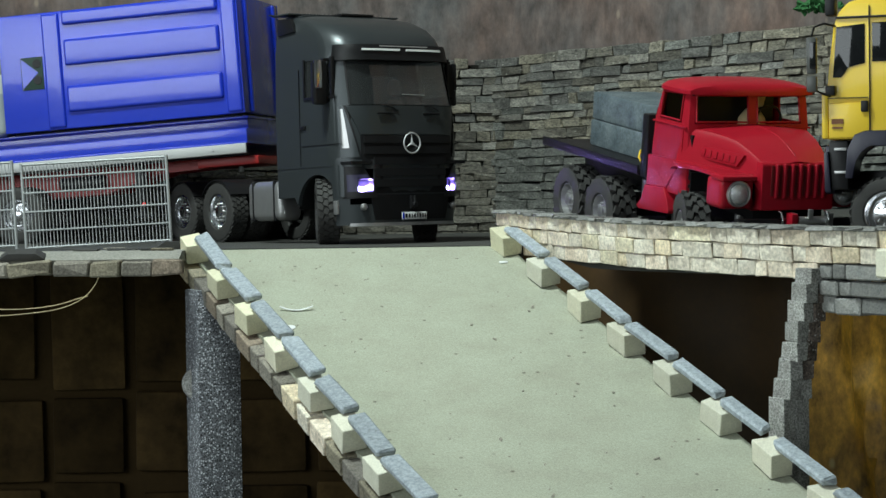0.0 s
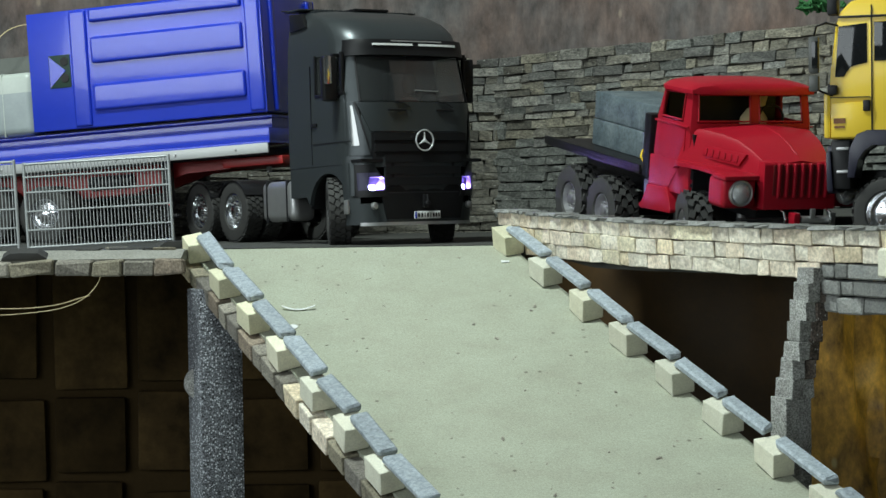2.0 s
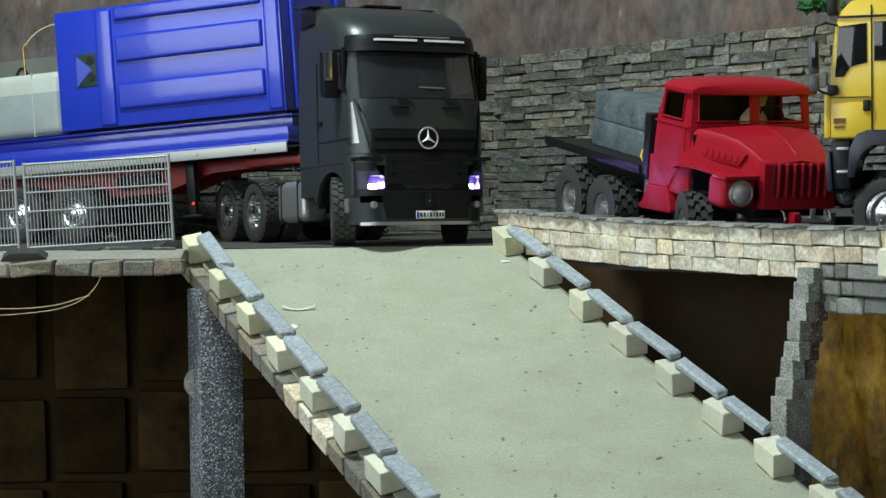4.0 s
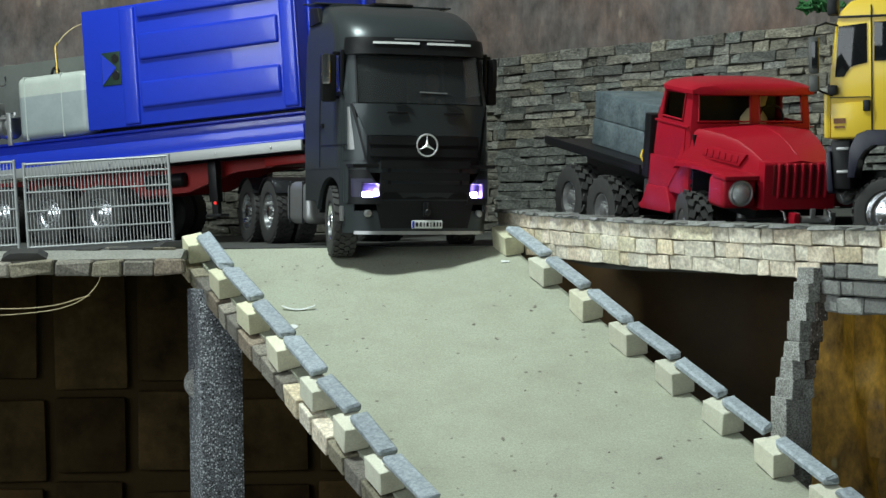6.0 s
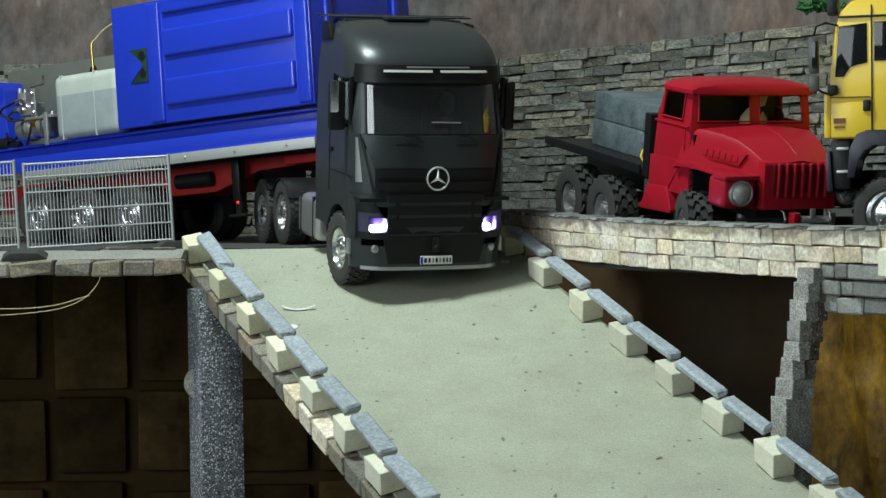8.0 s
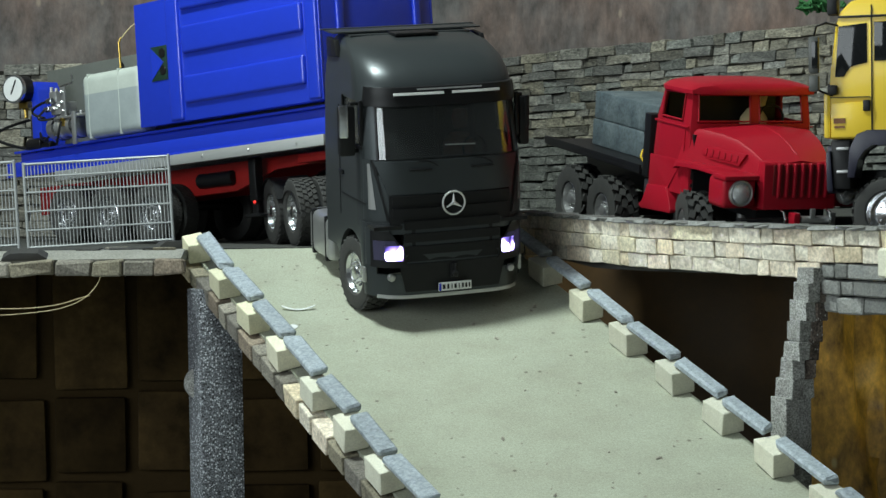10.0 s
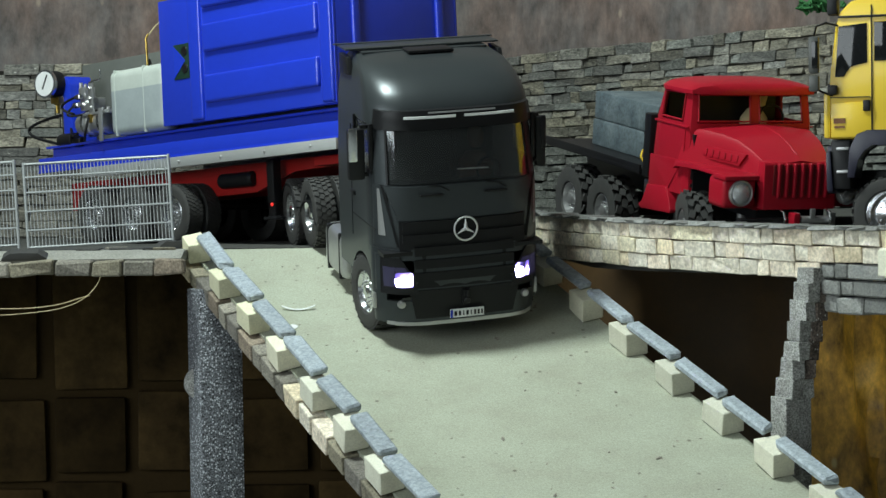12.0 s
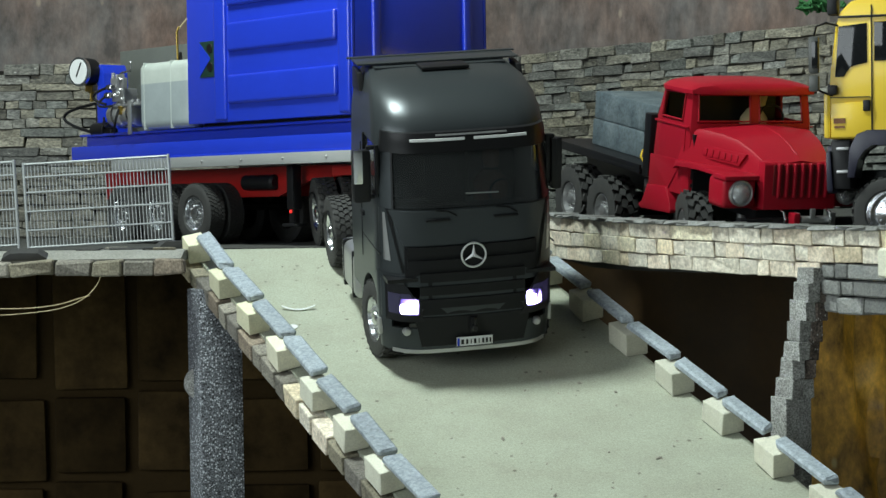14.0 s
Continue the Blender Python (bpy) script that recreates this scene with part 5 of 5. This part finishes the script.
    for x in (0.0, -0.224, -0.318):
        part("axle", rod(0.0075, 0.11, "y", (x if x else -0.020, 0, 0.042 if x == 0 else 0.030), 12), BLACK, T)
        for s in (-1, 1):
            w = wheel(T, "wheel", 0.0425, 0.034 if x else 0.029, 0.020, side=s, lugs=18, lug=0.005, material=STEEL, dish=0.008)
            w.matrix_local = Matrix.Translation((x - (0.020 if x == 0 else 0), -0.069 if s < 0 else 0.052, 0.0425 if x == 0 else 0.0295)) @ Matrix.Rotation(radians(-15 if x == 0 else 0), 4, "Z")
    part("shock", rod(0.005, 0.04, "z", (0.018, -0.030, 0.075), 12), STEEL, T)
    # cargo on the bed
    at = T.matrix_world
    c = thing("stone_crate", "worn blue-grey stone block in two layers on the flatbed", "crate", at=at @ pose(-0.262, 0.002, 0.0938))
    part("lower_block", box((0, 0, 0.0165), (0.176, 0.088, 0.033), 0.003), GREYBOX, c)
    part("upper_block", box((0.001, 0, 0.0505), (0.174, 0.087, 0.034), 0.003), GREYBOX, c)
    h = thing("red_canister", "small red canister with yellow hook beside the bulkhead", "canister", at=at @ pose(-0.145, -0.057, 0.0938))
    part("body", box((0, 0, 0.019), (0.012, 0.026, 0.038), 0.004), RED_CHASSIS, h)
    part("hook", tube([(0.004, -0.015, 0.004), (0.0, -0.018, 0.012), (-0.003, -0.015, 0.018), (0.0, -0.013, 0.022)], 0.0013, 8), YELLOW, h)
    return T


# ---- the parked yellow cab-over ----


def build_yellow_truck():
    # its own x runs back from the nose, y is depth behind the side that shows
    T = thing("toy_yellow_truck", "yellow model cab-over truck with dark fenders, parked", "model truck", at=pose(0.4086, -0.32, -0.0049, 0, 0, -20))
    T.scale = (0.935, 0.935, 0.935)
    z0 = 0.0085
    Z = lambda z: z + z0
    # cab shell as side profile with window openings, drawn across the width
    prof = [(0.000, 0.119), (-0.001, 0.150), (0.002, 0.172), (0.004, 0.200), (0.009, 0.246), (0.014, 0.262), (0.026, 0.274), (0.060, 0.283), (0.150, 0.285), (0.155, 0.119)]
    prof = [(x, Z(z)) for x, z in prof]
    win1 = [(0.0085, 0.189), (0.013, 0.246), (0.0445, 0.249), (0.0445, 0.2045), (0.026, 0.201), (0.018, 0.189)]
    win2 = [(0.0525, 0.206), (0.0525, 0.250), (0.072, 0.250), (0.072, 0.206)]
    body = part("cab", prism(prof, 0.003, 0.172, 0.004), YELLOW, T, "bright yellow cab body")
    part("door_skin", prism([(0.004, Z(0.121)), (0.004, Z(0.160)), (0.049, Z(0.160)), (0.049, Z(0.121))], 0.0005, 0.004, 0.001), YELLOW, body)
    for wpts in (win1, win2):
        part("window", prism([(x, Z(z)) for x, z in wpts], 0.0018, 0.006, 0.0006), mat("dark_pane", (0.012, 0.013, 0.014), 0.06, 0, 0.05, 50, 0) if wpts is win1 else MATS["dark_pane"], body, "dark glossy cab window")
    part("window_gutter", box((0.075, 0.0022, Z(0.2565)), (0.125, 0.003, 0.0026), 0.001), BLACK, body)
    part("door_seam", join(box((0.0495, 0.0022, Z(0.195)), (0.0010, 0.002, 0.148)), box((0.025, 0.0018, Z(0.166)), (0.045, 0.002, 0.0008))), BLACK, body)
    part("door_handle", box((0.0440, 0.0, Z(0.1560)), (0.0080, 0.005, 0.0125), 0.0015), BLACK, body, "black recessed door handle")
    for i, (w, h, zz) in enumerate(((0.0130, 0.0058, 0.1395), (0.0115, 0.0024, 0.1325))):
        part("sign_bar", box((0.0135, 0.0000, Z(zz)), (w, 0.0012, h)), MATS["sign_brown"] if i else mat("sign_brown", (0.20, 0.08, 0.03), 0.6), body, "plain dark mark on the door")
    part("corner_panel", box((-0.0005, 0.008, Z(0.146)), (0.008, 0.014, 0.052), 0.003), YELLOW, body)
    part("roof_marker", box((0.006, 0.010, Z(0.271)), (0.012, 0.02, 0.024), 0.003), BLACK, T)
    mi = part("mirror", box((-0.013, -0.010, Z(0.214)), (0.012, 0.008, 0.042), 0.003), MIRRORGREY, T, "dark grey mirrors on a bright wire arm")
    part("lower_mirror", box((-0.013, -0.010, Z(0.182)), (0.012, 0.008, 0.019), 0.003), MIRRORGREY, mi)
    part("mirror_glass", box((-0.011, -0.0155, Z(0.214)), (0.007, 0.001, 0.030), 0.0003), MATS["dark_pane"], mi)
    part("mirror_arm", tube([(0.012, 0.004, Z(0.247)), (0.000, -0.006, Z(0.250)), (-0.010, -0.010, Z(0.246)), (-0.014, -0.010, Z(0.232))], 0.0012, 6), BLACK, mi)
    part("mirror_arm", tube([(-0.012, -0.010, Z(0.176)), (-0.004, -0.006, Z(0.172)), (0.006, 0.004, Z(0.168))], 0.0012, 6), BLACK, mi)
    part("side_blinker", box((0.006, 0.0, Z(0.1745)), (0.011, 0.008, 0.011), 0.002), BLACK, T)
    # navy fender with open arch
    pts = [(0.0225, 0.075), (0.0250, 0.108), (0.0330, 0.124), (0.045, 0.1285), (0.110, 0.1285), (0.124, 0.118), (0.128, 0.075), (0.118, 0.075), (0.113, 0.104), (0.100, 0.113), (0.050, 0.113), (0.040, 0.106), (0.0335, 0.096), (0.0315, 0.075)]
    part("fender", prism([(x, Z(z)) for x, z in pts], -0.006, 0.045, 0.0015), NAVY, T, "glossy black wheel fender")
    part("step_box", box((0.014, 0.028, Z(0.090)), (0.022, 0.05, 0.056), 0.003), BLACK, T)
    for z in (0.108, 0.082):
        part("step_tread", box((0.017, 0.000, Z(z)), (0.014, 0.006, 0.0035), 0.001), STEEL, T)
    part("front_corner", prism([(-0.001, Z(0.060)), (-0.002, Z(0.104)), (0.003, Z(0.106)), (0.006, Z(0.060))], -0.002, 0.03, 0.001), NAVY, T)
    part("bumper", box((0.004, 0.088, Z(0.085)), (0.012, 0.165, 0.055), 0.004), NAVY, T)
    for y in (0.06, 0.115):
        part("chassis_rail", box((0.12, y, Z(0.072)), (0.26, 0.008, 0.024), 0.001), BLACK, T)
    for x in (0.068,):
        part("axle", rod(0.007, 0.13, "y", (x, 0.086, 0.0425), 12), BLACK, T)
        for s, y in ((-1, 0.016), (1, 0.156)):
            w = wheel(T, "wheel", 0.0425, 0.030, 0.0255, side=s, lugs=30, dish=0.008, material=CHROME)
            w.matrix_local = Matrix.Translation((x, y, 0.0425))
    for s, y in ((-1, 0.016), (1, 0.156)):
        w = wheel(T, "wheel", 0.0425, 0.030, 0.0255, side=s, lugs=30, dish=0.008, material=CHROME)
        w.matrix_local = Matrix.Translation((0.215, y, 0.0425))
    part("axle", rod(0.007, 0.13, "y", (0.215, 0.086, 0.0425), 12), BLACK, T)
    return T


# ---- fences and litter ----


def build_fence():
    F = thing("mesh_fence", "galvanised wire mesh site fence panel standing on rubber feet", "fence", "site fence panels")
    L, H, z0 = 0.180, 0.1055, 0.0030
    for x in (0.0, L):
        part("post", rod(0.0021, H + 0.007, "z", (x, 0, z0 + H / 2 - 0.002), 10), GALV, F)
    for z in (z0 + 0.002, z0 + H - 0.001):
        part("rail", rod(0.0016, L, "x", (L / 2, 0, z), 8), GALV, F)
    n = 40
    wire = rod(0.00062, H - 0.004, "z", (0, 0.0008, z0 + H / 2), 5, 0)
    first = part("wire", wire, GALV, F)
    first.location.x = L / (n + 1)
    for i in range(1, n):
        piece("wire", first.data, F, Matrix.Translation((L * (i + 1) / (n + 1), 0, 0)))
    for k in (0.22, 0.44, 0.66, 0.84):
        part("cross_wire", rod(0.0011, L, "x", (L / 2, -0.001, z0 + H * k), 6), GALV, F)
    F.matrix_world = Matrix.Translation((-0.510, 0.030, -0.0020)) @ Matrix.Rotation(radians(-3.2), 4, "Z") @ Matrix.Rotation(radians(-2.6), 4, "Y")
    copy_thing(F, Matrix.Translation((-0.7015, 0.040, -0.0065)) @ Matrix.Rotation(radians(-3.2), 4, "Z") @ Matrix.Rotation(radians(-2.6), 4, "Y"))
    for i, (x, y, r) in enumerate([(-0.490, -0.092, 4), (-0.326, 0.004, 30), (-0.705, -0.060, 0)]):
        ob = part("fence_foot", prism([(-0.026, 0.0), (-0.026, 0.003), (-0.016, 0.0095), (0.016, 0.0095), (0.026, 0.003), (0.026, 0.0)], -0.010, 0.010, 0.001), RUBBER)
        ob.matrix_world = Matrix.Translation((x, y, 0.0002 - (0.0066 if i == 0 else 0))) @ Matrix.Rotation(radians(r), 4, "Z") @ Matrix.Rotation(radians(16 if i == 0 else 0), 4, "X")
        tagged(ob, "black rubber foot of the site fence", "fence foot", "fence feet")
    for i, (x, y, r, l) in enumerate([(-0.385, -0.010, 20, 0.034), (-0.40, 0.02, -30, 0.028), (-0.345, -0.030, 12, 0.030), (-0.33, -0.05, -20, 0.026), (-0.425, -0.03, 5, 0.03)]):
        ob = part("bark_scrap", rough_stone(l, 0.012, 0.003, 950 + i, 0.001, 0.2), DARKSTONE if i % 2 else RUBBER)
        ob.matrix_world = Matrix.Translation((x, y, 0.0016)) @ Matrix.Rotation(radians(r), 4, "Z")
        tagged(ob, "dark flat scrap lying on the platform", "scrap", "scraps on the platform")


def on_ramp(x, y, lift=0.0):
    n = Vector((0, -SLOPE, 1)).normalized()
    return Matrix.Translation(Vector((x, y, ramp_z(y))) + n * lift) @ Matrix.Rotation(math.atan(SLOPE), 4, "X")


def build_litter():
    pts = [Vector((-0.019 + 0.038 * i / 10, -0.004 * math.sin(math.pi * i / 10), 0.0006 + 0.003 * (2 * i / 10 - 1) ** 2)) for i in range(11)]
    ob = part("paper_strip", skin([[p + Vector((0, dy, 0)) for p in pts] for dy in (-0.0016, 0.0016)], 0.0005), WHITE)
    ob.matrix_world = on_ramp(-0.165, -0.168, 0.0006)
    tagged(ob, "thin curled white strip lying on the ramp", "strip")
    ob = part("paper_chip", lathe([(0, 0), (0.0062, 0), (0.0062, 0.0006), (0, 0.0006)], "z", (0, 0, 0), 14), WHITE)
    ob.matrix_world = on_ramp(-0.169, -0.214, 0.0003)
    tagged(ob, "small pale chip lying on the ramp", "chip")
    ob = part("paper_scrap", rough_stone(0.010, 0.005, 0.0012, 77, 0.0003, 0.2), WHITE)
    ob.matrix_world = on_ramp(0.074, -0.047, 0.0008)
    tagged(ob, "small white paper scrap on the ramp", "scrap")
    rnd = random.Random(12)
    bm = bmesh.new()
    for i in range(90):
        y = -rnd.random() * 0.62
        k = rnd.random()
        p = Vector((-0.28, 0, 0)).lerp(Vector((0.06, 0, 0)), k) + EDGE * (y / EDGE.y)
        r = rnd.choice((0.0007, 0.0009, 0.0011, 0.0018 if rnd.random() < 0.3 else 0.001))
        m = on_ramp(p.x, p.y, r * 0.3) @ Matrix.Rotation(rnd.uniform(0, 3), 4, "Z") @ Matrix.Diagonal((rnd.uniform(1, 2.6), 1, 0.5, 1))
        bmesh.ops.create_icosphere(bm, subdivisions=1, radius=r, matrix=m)
    tagged(part("grit", bm, DARKSTONE), "scattered dark grit and crumbs on the ramp", "grit", "", "stuff")
    for pts in ([(-0.56, -0.069), (-0.516, -0.0718), (-0.477, -0.0690), (-0.444, -0.0650), (-0.417, -0.0545), (-0.401, -0.0380), (-0.3957, -0.0225)],
                [(-0.56, -0.062), (-0.516, -0.0640), (-0.480, -0.0640), (-0.445, -0.0600), (-0.420, -0.0520), (-0.410, -0.0500)]):
        for _ in range(2):
            pts = [pts[0]] + [(p[0] * k + q[0] * (1 - k), p[1] * k + q[1] * (1 - k)) for p, q in zip(pts, pts[1:]) for k in (0.75, 0.25)] + [pts[-1]]
        ob = part("loose_wire", tube([(x, -0.1185, z) for x, z in pts], 0.0005, 6), SHIRT)
        tagged(ob, "thin pale wire hanging from the platform edge", "wire", "loose wires under the platform")


# ---- the paths of tractor and trailer: seconds, x, y, z, heading, pitch, roll ----
TRACTOR = [
    (0.0, -0.0756, 0.1918, 0.0000, -53.41, -1.11, 0.25),
    (0.5, -0.0705, 0.1761, 0.0000, -54.16, -1.53, 0.17),
    (1.0, -0.0657, 0.1596, 0.0000, -54.86, -1.69, 0.13),
    (1.5, -0.0618, 0.1422, 0.0000, -55.38, -1.65, 0.13),
    (2.0, -0.0582, 0.1215, 0.0000, -56.03, -1.67, 0.13),
    (2.5, -0.0551, 0.1032, 0.0000, -57.42, -1.77, 0.00),
    (3.0, -0.0518, 0.0869, 0.0000, -59.35, -1.91, -0.19),
    (3.5, -0.0493, 0.0713, 0.0000, -60.99, -2.14, -0.38),
    (4.0, -0.0474, 0.0558, 0.0000, -62.44, -2.33, -0.55),
    (4.5, -0.0462, 0.0401, 0.0000, -63.79, -2.33, -0.71),
    (5.0, -0.0455, 0.0234, 0.0000, -65.12, -2.00, -0.86),
    (5.5, -0.0454, 0.0055, -0.0007, -66.55, -1.21, -1.00),
    (6.0, -0.0457, -0.0144, -0.0077, -68.15, 0.18, -1.12),
    (6.5, -0.0452, -0.0327, -0.0154, -69.66, 2.02, -1.13),
    (7.0, -0.0433, -0.0521, -0.0231, -70.47, 4.09, -0.94),
    (7.5, -0.0386, -0.0724, -0.0312, -70.66, 5.63, -0.59),
    (8.0, -0.0330, -0.0904, -0.0386, -70.50, 6.78, 0.01),
    (8.5, -0.0274, -0.1076, -0.0449, -70.29, 7.63, 0.82),
    (9.0, -0.0219, -0.1242, -0.0504, -70.11, 8.27, 1.75),
    (9.5, -0.0165, -0.1403, -0.0557, -70.01, 8.85, 2.65),
    (10.0, -0.0113, -0.1560, -0.0612, -70.06, 9.49, 3.41),
    (10.5, -0.0064, -0.1714, -0.0674, -70.31, 10.30, 3.92),
    (11.0, -0.0019, -0.1866, -0.0748, -70.83, 11.40, 4.05),
    (11.5, 0.0011, -0.1961, -0.0805, -71.47, 11.80, 3.98),
    (12.0, 0.0039, -0.2064, -0.0844, -72.35, 12.00, 3.93),
    (12.5, 0.0061, -0.2213, -0.0876, -73.32, 12.35, 3.95),
    (13.0, 0.0074, -0.2386, -0.0916, -74.20, 12.61, 3.93),
    (13.5, 0.0103, -0.2581, -0.0963, -75.29, 13.13, 3.74),
    (14.0, 0.0155, -0.2793, -0.1073, -76.41, 13.89, 3.35),
]
TRAILER = [
    (0.0, -0.5834, 0.5137, 0.0, -11.53, -3.82, 0.0),
    (0.5, -0.5717, 0.5090, 0.0, -12.93, -3.74, 0.0),
    (1.0, -0.5592, 0.5037, 0.0, -14.44, -3.63, 0.0),
    (1.5, -0.5470, 0.4957, 0.0, -15.83, -3.54, 0.0),
    (2.0, -0.5340, 0.4849, 0.0, -17.25, -3.43, 0.0),
    (2.5, -0.5211, 0.4793, 0.0, -18.78, -3.37, 0.0),
    (3.0, -0.5082, 0.4769, 0.0, -20.31, -3.38, 0.0),
    (3.5, -0.4962, 0.4737, 0.0, -21.71, -3.39, 0.0),
    (4.0, -0.4848, 0.4694, 0.0, -23.07, -3.40, 0.0),
    (4.5, -0.4734, 0.4639, 0.0, -24.45, -3.41, 0.0),
    (5.0, -0.4616, 0.4570, 0.0, -25.93, -3.44, 0.0),
    (5.5, -0.4487, 0.4487, 0.0, -27.60, -3.47, 0.0),
    (6.0, -0.4342, 0.4387, 0.0, -29.52, -3.52, 0.0),
    (6.5, -0.4192, 0.4293, 0.0, -31.59, -3.58, 0.0),
    (7.0, -0.4041, 0.4161, 0.0, -33.57, -3.64, 0.0),
    (7.5, -0.3896, 0.4008, 0.0, -35.38, -3.66, 0.0),
    (8.0, -0.3767, 0.3861, 0.0, -36.96, -3.69, 0.0),
    (8.5, -0.3652, 0.3721, 0.0, -38.45, -3.77, 0.0),
    (9.0, -0.3543, 0.3586, 0.0, -39.87, -3.84, 0.0),
    (9.5, -0.3438, 0.3455, 0.0, -41.21, -3.88, 0.0),
    (10.0, -0.3331, 0.3326, 0.0, -42.48, -3.87, 0.0),
    (10.5, -0.3217, 0.3200, 0.0, -43.70, -3.77, 0.0),
    (11.0, -0.3092, 0.3076, 0.0, -44.86, -3.55, 0.0),
    (11.5, -0.3022, 0.3014, 0.0, -45.65, -3.21, 0.0),
    (12.0, -0.2961, 0.2949, 0.0, -46.36, -2.81, 0.0),
    (12.5, -0.2894, 0.2839, 0.0, -47.11, -2.34, 0.0),
    (13.0, -0.2826, 0.2709, 0.0, -47.95, -1.79, 0.0),
    (13.5, -0.2725, 0.2562, 0.0, -49.01, -1.08, 0.0),
    (14.0, -0.2574, 0.2407, 0.0, -50.27, -0.05, 0.0),
]


# ---- what moves ----
def ground_z(x, y):
    return 0.0 if y >= 0 else ramp_z(y)


def hub_height(x, y, r):
    """The height of a wheel's centre where it just rests on platform and ramp."""
    return max(ground_z(x, y + r * math.sin(a)) + r * math.cos(a) for a in [radians(-50 + 4 * i) for i in range(26)])


def drive(body, wheels, rows, steer):
    """Keys a vehicle and lets its wheels roll on the ground under it."""
    poses = [(t, pose(x, y, z, roll, pitch, yaw)) for t, x, y, z, yaw, pitch, roll in rows]
    walk(body, poses)
    for ob, wx, wy, r, front in wheels:
        keys, turned, last = [], 0.0, None
        for t, m in poses:
            z = 0.0425
            for _ in range(4):
                c = m @ Vector((wx, wy, z))
                z += (hub_height(c.x, c.y, r) - c.z) / m[2][2]
            c = m @ Vector((wx, wy, z))
            if last is not None:
                turned += (c - last).dot(m.to_3x3() @ Vector((1, 0, 0))) / r
            last = c
            local = Matrix.Translation((wx, wy, z)) @ Matrix.Rotation(radians(steer(t) if front else 0.0), 4, "Z") @ Matrix.Rotation(turned, 4, "Y")
            keys.append((t, local))
        walk(ob, keys)


def steering(t):
    table = [(0, -31), (3, -27), (5.5, -16), (7.5, 3), (10.5, 8), (14, 6)]
    for (a, u), (b, v) in zip(table, table[1:]):
        if t <= b:
            return u + (v - u) * (t - a) / (b - a)
    return table[-1][1]


def motions():
    drive(TRACTOR_UNIT, TRACTOR_WHEELS, TRACTOR, steering)
    drive(TIPPER, TIPPER_WHEELS, TRAILER, steering)


build_structure()
TRACTOR_UNIT, TRACTOR_WHEELS = build_tractor()
TIPPER, TIPPER_WHEELS = build_trailer()
build_red_truck()
build_yellow_truck()
build_fence()
build_litter()
build_stones()
motions()
